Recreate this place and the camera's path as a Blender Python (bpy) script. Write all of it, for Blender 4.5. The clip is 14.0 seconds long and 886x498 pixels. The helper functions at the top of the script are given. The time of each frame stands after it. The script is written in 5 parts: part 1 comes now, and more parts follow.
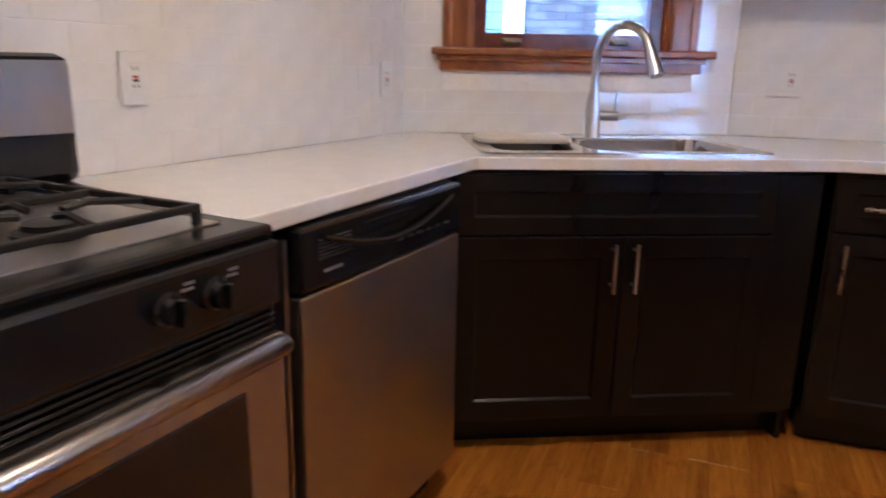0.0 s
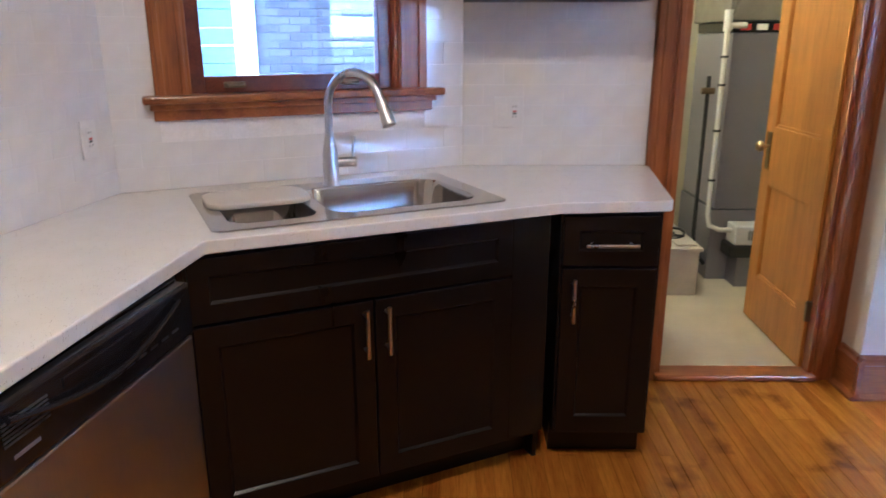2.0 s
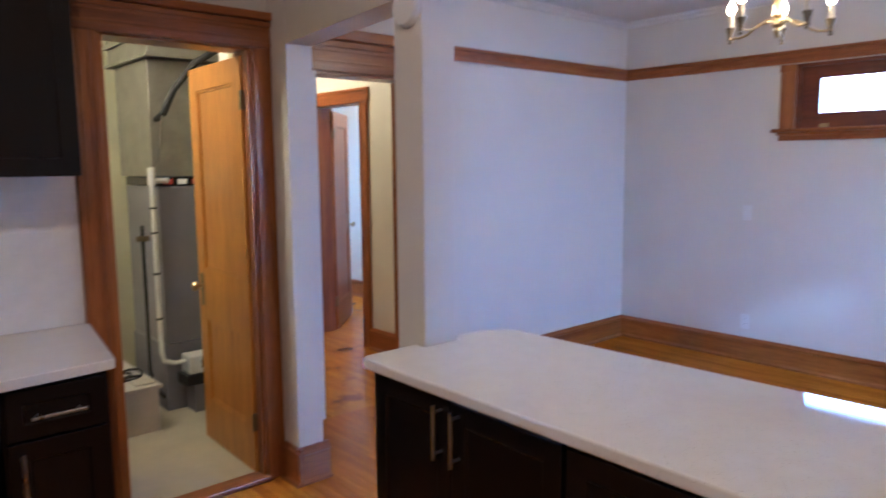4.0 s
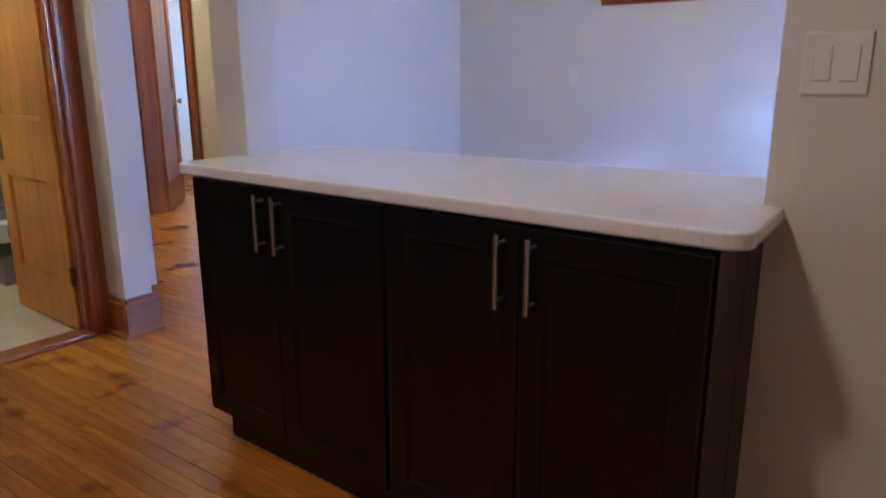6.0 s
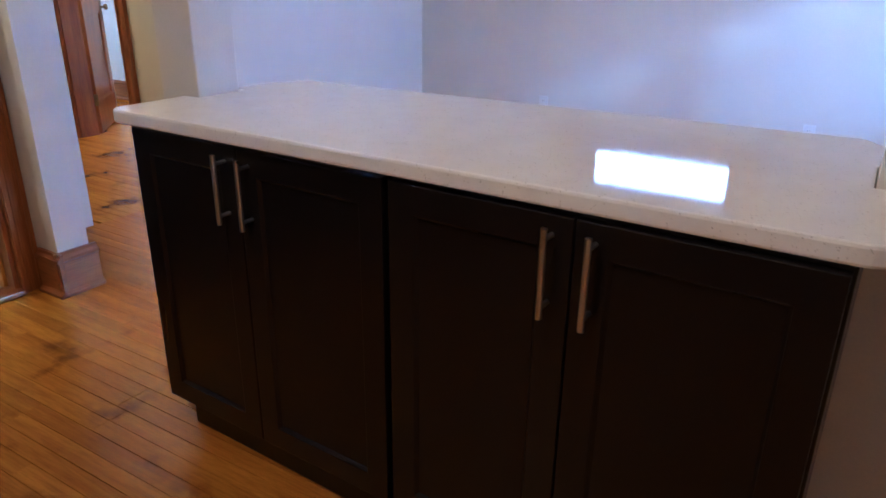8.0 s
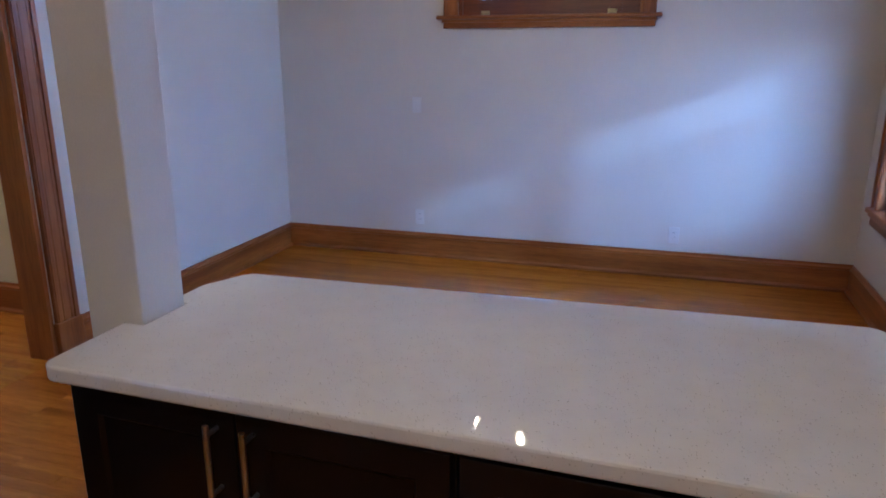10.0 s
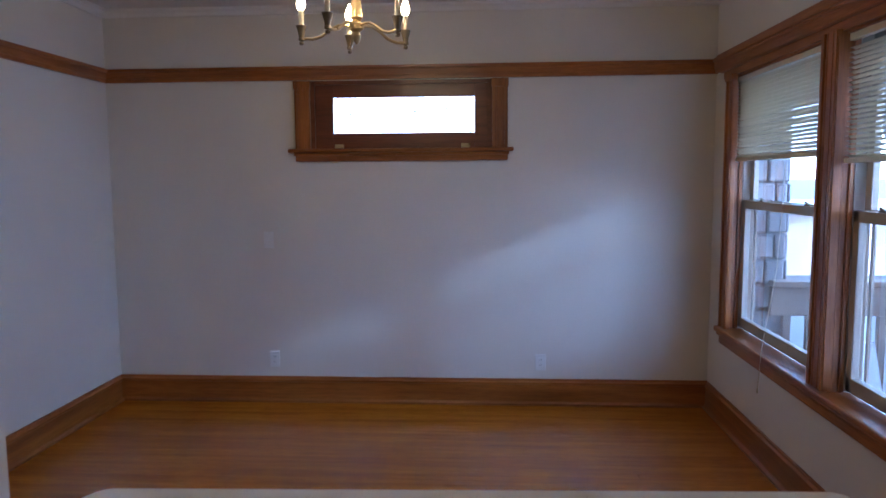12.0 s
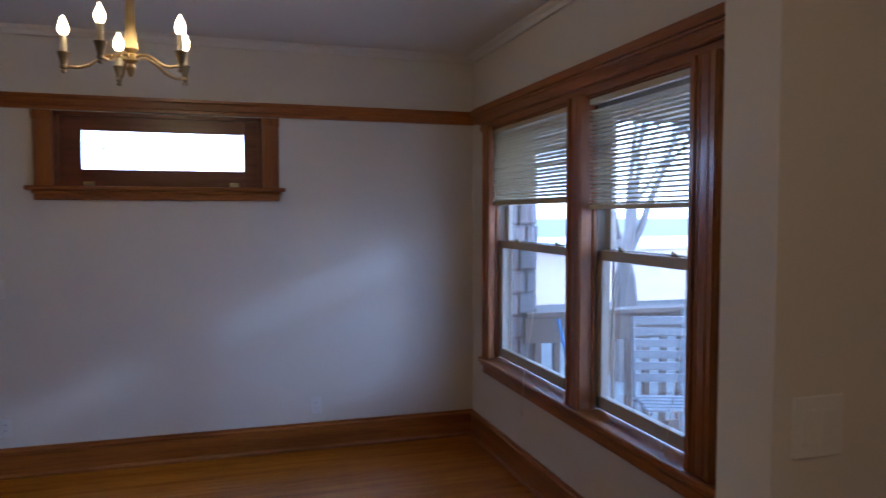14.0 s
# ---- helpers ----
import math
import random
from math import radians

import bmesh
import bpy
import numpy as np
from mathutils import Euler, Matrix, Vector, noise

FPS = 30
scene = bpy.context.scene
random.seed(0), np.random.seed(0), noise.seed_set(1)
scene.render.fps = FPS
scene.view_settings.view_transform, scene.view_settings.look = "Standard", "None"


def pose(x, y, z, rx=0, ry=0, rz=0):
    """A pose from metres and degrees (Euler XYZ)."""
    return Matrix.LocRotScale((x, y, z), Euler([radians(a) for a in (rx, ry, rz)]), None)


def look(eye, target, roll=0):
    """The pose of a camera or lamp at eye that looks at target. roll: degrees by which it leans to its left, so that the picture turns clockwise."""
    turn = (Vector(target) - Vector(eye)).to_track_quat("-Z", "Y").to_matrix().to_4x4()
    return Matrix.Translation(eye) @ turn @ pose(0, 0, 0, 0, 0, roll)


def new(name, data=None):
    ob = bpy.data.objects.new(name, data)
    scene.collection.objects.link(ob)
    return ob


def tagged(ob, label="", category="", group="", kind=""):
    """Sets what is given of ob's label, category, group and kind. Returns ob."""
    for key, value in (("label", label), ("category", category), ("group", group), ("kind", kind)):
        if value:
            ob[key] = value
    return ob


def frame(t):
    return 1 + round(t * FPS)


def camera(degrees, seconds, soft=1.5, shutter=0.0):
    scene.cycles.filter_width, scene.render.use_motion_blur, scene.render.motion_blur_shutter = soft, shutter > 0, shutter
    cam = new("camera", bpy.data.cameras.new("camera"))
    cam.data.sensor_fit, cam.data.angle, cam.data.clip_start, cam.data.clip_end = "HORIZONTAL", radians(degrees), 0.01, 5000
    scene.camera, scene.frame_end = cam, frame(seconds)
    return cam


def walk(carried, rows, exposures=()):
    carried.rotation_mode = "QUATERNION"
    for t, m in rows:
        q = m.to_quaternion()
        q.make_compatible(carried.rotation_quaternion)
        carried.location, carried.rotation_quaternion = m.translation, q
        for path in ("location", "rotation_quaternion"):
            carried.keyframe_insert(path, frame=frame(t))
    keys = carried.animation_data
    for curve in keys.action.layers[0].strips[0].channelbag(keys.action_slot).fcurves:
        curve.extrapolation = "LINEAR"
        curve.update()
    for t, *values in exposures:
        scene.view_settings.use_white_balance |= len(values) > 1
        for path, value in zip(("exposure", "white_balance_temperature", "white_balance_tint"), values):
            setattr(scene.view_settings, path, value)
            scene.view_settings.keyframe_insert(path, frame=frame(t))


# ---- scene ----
cam = camera(64.4, 14.0, 1.5, 0.4)
PATH = [
    (0, (0.191, -0.414, 1.156), (-1.623, -1.089, 0.654), 1.0),
    (0.5, (0.081, -0.389, 1.176), (-1.776, -0.818, 0.571), 0.8),
    (1, (-0.002, -0.358, 1.261), (-1.888, -0.611, 0.644), 0.3),
    (1.5, (-0.018, -0.356, 1.336), (-1.918, -0.493, 0.725), 0.0),
    (2, (0.019, -0.396, 1.386), (-1.9, -0.42, 0.821), -0.1),
    (2.5, (0.124, -0.449, 1.439), (-1.792, -0.181, 0.93), -0.3),
    (3, (0.243, -0.433, 1.495), (-1.598, 0.199, 1.036), -0.3),
    (3.5, (0.344, -0.406, 1.535), (-1.351, 0.592, 1.169), -0.6),
    (4, (0.365, -0.416, 1.564), (-1.121, 0.9, 1.32), -0.5),
    (4.2, (0.381, -0.405, 1.545), (-1.043, 0.984, 1.342), -0.6),
    (6.3, (0.461, -0.405, 1.163), (-0.65, 1.153, 0.583), -0.2),
    (6.5, (0.443, -0.395, 1.148), (-0.647, 1.152, 0.502), -0.3),
    (7, (0.36, -0.29, 1.186), (-0.697, 1.24, 0.448), -0.3),
    (7.2, (0.323, -0.247, 1.195), (-0.731, 1.286, 0.461), 0.0),
    (9.3, (-0.216, -0.121, 1.435), (-0.932, 1.617, 0.752), 0.1),
    (9.5, (-0.257, -0.091, 1.459), (-0.935, 1.679, 0.822), -0.1),
    (10, (-0.364, -0.11, 1.516), (-0.935, 1.732, 0.985), -0.0),
    (10.5, (-0.477, -0.184, 1.561), (-0.889, 1.722, 1.113), -0.1),
    (11, (-0.546, -0.182, 1.595), (-0.8, 1.769, 1.239), -0.3),
    (11.5, (-0.59, -0.057, 1.589), (-0.762, 1.914, 1.298), -0.4),
    (12, (-0.605, 0.109, 1.592), (-0.73, 2.095, 1.387), -0.4),
    (12.5, (-0.634, 0.175, 1.595), (-0.717, 2.17, 1.467), -0.5),
    (13, (-0.732, 0.175, 1.61), (-0.668, 2.171, 1.497), -0.3),
    (13.5, (-0.781, 0.134, 1.621), (-0.453, 2.104, 1.514), -0.1),
    (14, (-0.789, 0.108, 1.613), (-0.208, 2.019, 1.514), -0.0),
]
walk(cam, [(t, look(eye, target, roll)) for t, eye, target, roll in PATH], [
    (0, 5.05, 4600, 20), (0.5, 5.25, 4550, 20), (1.5, 5.2, 4450, 19), (2, 5.05, 4400, 18), (2.5, 5.0, 4400, 18), (3.5, 4.75, 4450, 20), (4.2, 4.5, 4450, 21), (6.5, 4.55, 4400, 21), (7.2, 4.7, 4400, 21),
    (9.5, 4.3, 4400, 20), (10.5, 3.8, 4450, 19), (12, 3.45, 4800, 19), (13, 3.25, 5050, 20), (14, 3.0, 5050, 20)])

# ---- light ----
SUN_FROM = Vector((1.0, -0.76, 0.41)).normalized()  # low hazy sun over the porch
world = bpy.data.worlds.new("world")
scene.world = world
world.use_nodes = True
wn = world.node_tree
sky = wn.nodes.new("ShaderNodeTexSky")
sky.sky_type, sky.sun_disc = "NISHITA", False
sky.sun_elevation, sky.sun_rotation = math.asin(SUN_FROM.z), math.atan2(SUN_FROM.x, SUN_FROM.y)
sky.dust_density, sky.ozone_density = 0.3, 3.0
wn.nodes["Background"].inputs[1].default_value = 0.18
haze = wn.nodes.new("ShaderNodeMix")  # thin winter overcast over the clear sky
haze.data_type = "RGBA"
haze.inputs[0].default_value = 0.6
haze.inputs[7].default_value = (4.9, 6.9, 9.8, 1)
wn.links.new(sky.outputs[0], haze.inputs[6])
wn.links.new(haze.outputs[2], wn.nodes["Background"].inputs[0])
sun = new("sun", bpy.data.lights.new("sun", "SUN"))
sun.data.energy, sun.data.angle, sun.data.color = 0.06, radians(4.2), (0.55, 0.76, 1.0)
sun.matrix_world = look((20, -8, 8), (20 - SUN_FROM.x, -8 - SUN_FROM.y, 8 - SUN_FROM.z))

# ---- materials ----


def nodes_of(name):
    m = bpy.data.materials.new(name)
    m.use_nodes = True
    return m, m.node_tree, m.node_tree.nodes["Principled BSDF"]


def mapped(nt, scale, random_shift=False):
    co = nt.nodes.new("ShaderNodeTexCoord")
    mp = nt.nodes.new("ShaderNodeMapping")
    mp.inputs["Scale"].default_value = scale
    nt.links.new(co.outputs["Object"], mp.inputs["Vector"])
    if random_shift:
        info = nt.nodes.new("ShaderNodeObjectInfo")
        mul = nt.nodes.new("ShaderNodeMath")
        mul.operation = "MULTIPLY"
        mul.inputs[1].default_value = 37.0
        nt.links.new(info.outputs["Random"], mul.inputs[0])
        nt.links.new(mul.outputs[0], mp.inputs["Location"])
    return mp


def noise_of(nt, scale, detail=4.0, vec=(1, 1, 1), shift=False, rough=0.55):
    n = nt.nodes.new("ShaderNodeTexNoise")
    n.inputs["Scale"].default_value, n.inputs["Detail"].default_value, n.inputs["Roughness"].default_value = scale, detail, rough
    nt.links.new(mapped(nt, vec, shift).outputs[0], n.inputs["Vector"])
    return n


def ramp_of(nt, source, stops):
    r = nt.nodes.new("ShaderNodeValToRGB")
    while len(r.color_ramp.elements) < len(stops):
        r.color_ramp.elements.new(0.5)
    for e, (p, c) in zip(r.color_ramp.elements, stops):
        e.position, e.color = p, (*c, 1)
    nt.links.new(source, r.inputs[0])
    return r


def mixed(nt, mode, factor, a, b):
    m = nt.nodes.new("ShaderNodeMix")
    m.data_type, m.blend_type = "RGBA", mode
    for sock, v in ((m.inputs[0], factor), (m.inputs[6], a), (m.inputs[7], b)):
        if isinstance(v, (int, float)):
            sock.default_value = v
        elif isinstance(v, tuple):
            sock.default_value = (*v, 1)
        else:
            nt.links.new(v, sock)
    return m.outputs[2]


def bumped(nt, bsdf, height, strength, distance=0.002):
    b = nt.nodes.new("ShaderNodeBump")
    b.inputs["Strength"].default_value, b.inputs["Distance"].default_value = strength, distance
    nt.links.new(height, b.inputs["Height"])
    nt.links.new(b.outputs[0], bsdf.inputs["Normal"])


def shade(c, k):
    return tuple(min(1.0, v * k) for v in c)


def plain(name, base, rough=0.5, metal=0.0, vary=0.08, scale=6.0, bump=0.05, fine=120.0, vec=(1, 1, 1), coat=0.0):
    m, nt, b = nodes_of(name)
    big, small = noise_of(nt, scale, 5, vec), noise_of(nt, fine, 3, vec)
    col = ramp_of(nt, big.outputs[0], [(0.3, shade(base, 1 - vary)), (0.7, shade(base, 1 + vary))])
    fin = mixed(nt, "MULTIPLY", 0.25, col.outputs[0], ramp_of(nt, small.outputs[0], [(0.3, (0.75,) * 3), (0.7, (1.0,) * 3)]).outputs[0])
    nt.links.new(fin, b.inputs["Base Color"])
    rr = nt.nodes.new("ShaderNodeMapRange")
    rr.inputs[3].default_value, rr.inputs[4].default_value = max(0.02, rough - 0.08), min(1.0, rough + 0.08)
    nt.links.new(big.outputs[0], rr.inputs[0])
    nt.links.new(rr.outputs[0], b.inputs["Roughness"])
    b.inputs["Metallic"].default_value = metal
    b.inputs["Coat Weight"].default_value = coat
    b.inputs["Coat Roughness"].default_value = 0.12
    if bump:
        bumped(nt, b, small.outputs[0], bump)
    return m


def wood(name, dark, light, axis, rough=0.35, ring=14.0, coat=0.3, shift=False, stains=0.0):
    m, nt, b = nodes_of(name)
    along = [1.0, 1.0, 1.0]
    along["xyz".index(axis)] = 0.06
    grain = noise_of(nt, ring, 6, along, shift, 0.6)
    pores = noise_of(nt, ring * 12, 3, along, shift)
    tone = noise_of(nt, 1.3, 3, (1, 1, 1), shift)
    mid = tuple((a + c) / 2 for a, c in zip(dark, light))
    col = ramp_of(nt, grain.outputs[0], [(0.28, dark), (0.5, mid), (0.72, light)]).outputs[0]
    col = mixed(nt, "MULTIPLY", 0.45, col, ramp_of(nt, pores.outputs[0], [(0.38, (0.55, 0.5, 0.45)), (0.55, (1, 1, 1))]).outputs[0])
    col = mixed(nt, "MULTIPLY", 0.5, col, ramp_of(nt, tone.outputs[0], [(0.3, (0.72, 0.68, 0.64)), (0.7, (1, 1, 1))]).outputs[0])
    if shift:
        info = nt.nodes.new("ShaderNodeObjectInfo")
        per = ramp_of(nt, info.outputs["Random"], [(0.0, (0.78, 0.74, 0.7)), (0.5, (0.93, 0.92, 0.9)), (1.0, (1, 1, 1))])
        col = mixed(nt, "MULTIPLY", 0.7, col, per.outputs[0])
    if stains:
        st = nt.nodes.new("ShaderNodeTexNoise")
        st.inputs["Scale"].default_value, st.inputs["Detail"].default_value = 4.5, 5
        geo = nt.nodes.new("ShaderNodeNewGeometry")
        nt.links.new(geo.outputs["Position"], st.inputs["Vector"])
        col = mixed(nt, "MULTIPLY", stains, col, ramp_of(nt, st.outputs[0], [(0.32, (0.36, 0.28, 0.21)), (0.42, (1, 1, 1))]).outputs[0])
    nt.links.new(col, b.inputs["Base Color"])
    rr = nt.nodes.new("ShaderNodeMapRange")
    rr.inputs[3].default_value, rr.inputs[4].default_value = rough - 0.03, rough + 0.04
    nt.links.new(tone.outputs[0], rr.inputs[0])
    nt.links.new(rr.outputs[0], b.inputs["Roughness"])
    b.inputs["Coat Weight"].default_value, b.inputs["Coat Roughness"].default_value = coat, 0.2
    bumped(nt, b, pores.outputs[0], 0.12, 0.001)
    return m


def quartz():
    m, nt, b = nodes_of("white_quartz")
    v = nt.nodes.new("ShaderNodeTexVoronoi")
    v.inputs["Scale"].default_value = 190
    nt.links.new(mapped(nt, (1, 1, 1)).outputs[0], v.inputs["Vector"])
    pick = noise_of(nt, 70, 2)
    specks = ramp_of(nt, v.outputs["Distance"], [(0.1, (0.3, 0.26, 0.23)), (0.22, (1.0, 1.0, 1.0))]).outputs[0]
    where = ramp_of(nt, pick.outputs[0], [(0.49, (0, 0, 0)), (0.56, (1, 1, 1))]).outputs[0]
    cloud = ramp_of(nt, noise_of(nt, 14, 4).outputs[0], [(0.3, (0.82, 0.8, 0.77)), (0.7, (0.86, 0.845, 0.82))]).outputs[0]
    nt.links.new(mixed(nt, "MIX", where, cloud, mixed(nt, "MULTIPLY", 1.0, cloud, specks)), b.inputs["Base Color"])
    b.inputs["Roughness"].default_value = 0.045
    return m


def glass_mat(name, tint=(0.97, 0.99, 1.0), rough=0.0):
    m, nt, b = nodes_of(name)
    b.inputs["Base Color"].default_value = (*tint, 1)
    b.inputs["Transmission Weight"].default_value, b.inputs["Roughness"].default_value, b.inputs["IOR"].default_value = 1.0, rough, 1.45
    return m


def glow(name, colour, strength):
    m, nt, b = nodes_of(name)
    b.inputs["Base Color"].default_value = (*colour, 1)
    b.inputs["Emission Color"].default_value, b.inputs["Emission Strength"].default_value = (*colour, 1), strength
    return m


PAINT = plain("wall_paint", (0.73, 0.69, 0.63), 0.6, vary=0.025, scale=1.6, bump=0.06, fine=220)
PAINT_HALL = plain("hall_paint", (0.7, 0.66, 0.55), 0.6, vary=0.03, scale=1.6, bump=0.06, fine=220)
PAINT_UTIL = plain("utility_paint", (0.52, 0.48, 0.3), 0.7, vary=0.1, scale=1.4, bump=0.1, fine=90)
CEIL = plain("ceiling_paint", (0.74, 0.72, 0.7), 0.8, vary=0.02, scale=2, bump=0.08, fine=160)
OAK_X = wood("oak_trim_x", (0.2, 0.056, 0.008), (0.46, 0.16, 0.024), "x")
OAK_Y = wood("oak_trim_y", (0.2, 0.056, 0.008), (0.46, 0.16, 0.024), "y")
OAK_Z = wood("oak_trim_z", (0.2, 0.056, 0.008), (0.46, 0.16, 0.024), "z")
OAK_DARK = wood("dark_sash_wood", (0.1, 0.02, 0.006), (0.23, 0.055, 0.015), "x")
PINE = wood("honey_door_wood", (0.42, 0.155, 0.006), (0.64, 0.275, 0.013), "z", ring=7, coat=0.1)
FLOOR = wood("amber_floor_wood", (0.42, 0.14, 0.004), (0.72, 0.295, 0.01), "x", rough=0.24, ring=18, coat=0.08, shift=True, stains=0.85)
FLOOR_D = wood("dining_floor_wood", (0.39, 0.12, 0.005), (0.68, 0.24, 0.012), "x", rough=0.22, ring=18, coat=0.1, shift=True, stains=0.12)
ESPRESSO = plain("espresso_cabinet", (0.0055, 0.0042, 0.0045), 0.3, vary=0.25, scale=5, bump=0.03, vec=(1, 1, 0.15), coat=0.12)
ESPRESSO.node_tree.nodes["Principled BSDF"].inputs["Specular IOR Level"].default_value = 0.32
QUARTZ = quartz()
TILE = plain("white_glazed_tile", (0.84, 0.82, 0.8), 0.1, vary=0.015, scale=9, bump=0.03, fine=14, coat=0.5)
GROUT = plain("pale_grout", (0.88, 0.86, 0.84), 0.7, vary=0.04, scale=30)
STEEL = plain("brushed_steel", (0.44, 0.42, 0.41), 0.33, 1.0, 0.06, 4, 0.04, 300, (1, 1, 0.05))
STEEL_SINK = plain("sink_steel", (0.52, 0.51, 0.5), 0.1, 1.0, 0.06, 6, 0.03, 300, (0.1, 1, 1))
CHROME = plain("satin_nickel", (0.64, 0.66, 0.69), 0.3, 1.0, 0.04, 10, 0)
BLACK = plain("black_enamel", (0.01, 0.01, 0.012), 0.22, vary=0.2, scale=8, bump=0.02)
IRON = plain("cast_iron", (0.014, 0.014, 0.015), 0.5, vary=0.3, scale=20, bump=0.2)
DARKGLASS = plain("oven_glass", (0.02, 0.014, 0.012), 0.08, vary=0.1, bump=0)
PLASTIC = plain("white_plastic", (0.78, 0.77, 0.75), 0.35, vary=0.03, bump=0)
RED = plain("red_plastic", (0.5, 0.05, 0.03), 0.4, vary=0.05, bump=0)
SLOT = plain("dark_slot", (0.05, 0.05, 0.05), 0.6, vary=0.05, bump=0)
BRASS = plain("aged_brass", (0.5, 0.38, 0.19), 0.3, 1.0, 0.1, 20, 0.02)
BRASS_DARK = plain("tarnished_brass", (0.24, 0.19, 0.12), 0.42, 1.0, 0.2, 20, 0.05)
BULB = glow("lit_bulb", (1.0, 0.7, 0.3), 12.0)
LAMP = glow("lit_diffuser", (1.0, 0.68, 0.34), 6.4)
BLIND = plain("cream_blind", (0.62, 0.55, 0.4), 0.5, vary=0.03, bump=0)
SLAT = plain("cream_slat", (0.62, 0.55, 0.4), 0.5, vary=0.03, bump=0)
sn = SLAT.node_tree
lit, thin = sn.nodes.new("ShaderNodeMixShader"), sn.nodes.new("ShaderNodeBsdfTranslucent")  # thin vinyl lets some daylight through
thin.inputs[0].default_value = (0.6, 0.52, 0.36, 1)
lit.inputs[0].default_value = 0.3
sn.links.new(sn.nodes["Principled BSDF"].outputs[0], lit.inputs[1])
sn.links.new(thin.outputs[0], lit.inputs[2])
sn.links.new(lit.outputs[0], sn.nodes["Material Output"].inputs[0])
VINYL = plain("beige_vinyl", (0.52, 0.46, 0.33), 0.4, vary=0.08, scale=5, bump=0.04)
GREY_METAL = plain("grey_furnace_metal", (0.26, 0.25, 0.29), 0.4, 0.3, 0.06, 3, 0.03)
GALV = plain("galvanised_metal", (0.36, 0.345, 0.32), 0.42, 0.8, 0.15, 8, 0.08)
PVC = plain("white_pvc", (0.74, 0.73, 0.68), 0.35, vary=0.04, bump=0)
RUBBER = plain("black_rubber", (0.02, 0.02, 0.02), 0.6, vary=0.1, bump=0.05)
CONCRETE = plain("painted_plinth", (0.5, 0.46, 0.4), 0.7, vary=0.1, scale=7, bump=0.15)
VINYL_SASH = plain("tan_vinyl_sash", (0.46, 0.41, 0.34), 0.4, vary=0.05, bump=0)
PANE = glass_mat("window_glass")
FROST = glass_mat("leaded_glass", (0.95, 0.98, 1.0), 0.25)
SCREEN = plain("grey_insect_screen", (0.06, 0.065, 0.07), 0.7, vary=0.05, bump=0)
sn = SCREEN.node_tree
mesh_mix, holes = sn.nodes.new("ShaderNodeMixShader"), sn.nodes.new("ShaderNodeBsdfTransparent")  # fine mesh, mostly open
mesh_mix.inputs[0].default_value = 0.74
sn.links.new(sn.nodes["Principled BSDF"].outputs[0], mesh_mix.inputs[1])
sn.links.new(holes.outputs[0], mesh_mix.inputs[2])
sn.links.new(mesh_mix.outputs[0], sn.nodes["Material Output"].inputs[0])
LEAD = plain("lead_came", (0.12, 0.12, 0.12), 0.5, 0.6, 0.1, 20, 0.05)
BRICK = plain("pale_brick", (0.12, 0.112, 0.112), 0.85, vary=0.2, scale=7, bump=0.3, fine=60)
STONE = plain("grey_porch_stone", (0.24, 0.235, 0.24), 0.9, vary=0.3, scale=9, bump=0.5, fine=45)
BRICK_GREY = plain("grey_brick", (0.075, 0.072, 0.076), 0.85, vary=0.2, scale=7, bump=0.3, fine=60)
MORTAR = plain("grey_mortar", (0.13, 0.127, 0.124), 0.9, vary=0.15, scale=20, bump=0.2)
SIDING = plain("blue_grey_siding", (0.12, 0.16, 0.19), 0.6, vary=0.06)
DECK = wood("weathered_deck_wood", (0.15, 0.11, 0.08), (0.3, 0.23, 0.18), "x", rough=0.7, coat=0.0)
CHAIR = plain("white_resin", (0.42, 0.44, 0.46), 0.5, vary=0.05)
BARK = plain("tree_bark", (0.16, 0.13, 0.11), 0.9, vary=0.25, scale=12, bump=0.4, vec=(1, 1, 0.3))
SOIL = plain("bare_ground", (0.12, 0.115, 0.1), 0.95, vary=0.2, scale=0.6, bump=0.2)
ROOFING = plain("porch_soffit", (0.5, 0.48, 0.45), 0.7, vary=0.06)
HOUSE = plain("salmon_brick_house", (0.75, 0.58, 0.52), 0.85, vary=0.12, scale=3)
BLUE = plain("blue_plastic", (0.05, 0.25, 0.6), 0.4, vary=0.05, bump=0)
PINK = plain("cutting_board_plastic", (0.74, 0.69, 0.62), 0.4, vary=0.03, bump=0.02)

# ---- building helpers ----
BASES = {}


def thing(name, base, label, category, group="", kind=""):
    ob = new(name)
    ob.empty_display_size = 0.1
    ob.location = base
    BASES[ob.name] = Matrix.Translation(base)
    return tagged(ob, label, category, group, kind)


def mesh_of(name, bm, material, smooth=False):
    bmesh.ops.recalc_face_normals(bm, faces=bm.faces[:])
    me = bpy.data.meshes.new(name)
    bm.to_mesh(me)
    bm.free()
    me.materials.append(material)
    if smooth:
        for p in me.polygons:
            p.use_smooth = True
        me.set_sharp_from_angle(angle=radians(35))
    return me


def part(name, bm, material, parent, label="", smooth=False):
    ob = new(name, mesh_of(name, bm, material, smooth))
    ob.parent = parent
    if parent.name in BASES:
        ob.matrix_parent_inverse = BASES[parent.name].inverted()
    if label:
        tagged(ob, label)
    return ob


def solid(name, bm, material, label, category, kind="", group="", smooth=False):
    return tagged(new(name, mesh_of(name, bm, material, smooth)), label, category, group, kind)


def B():
    return bmesh.new()


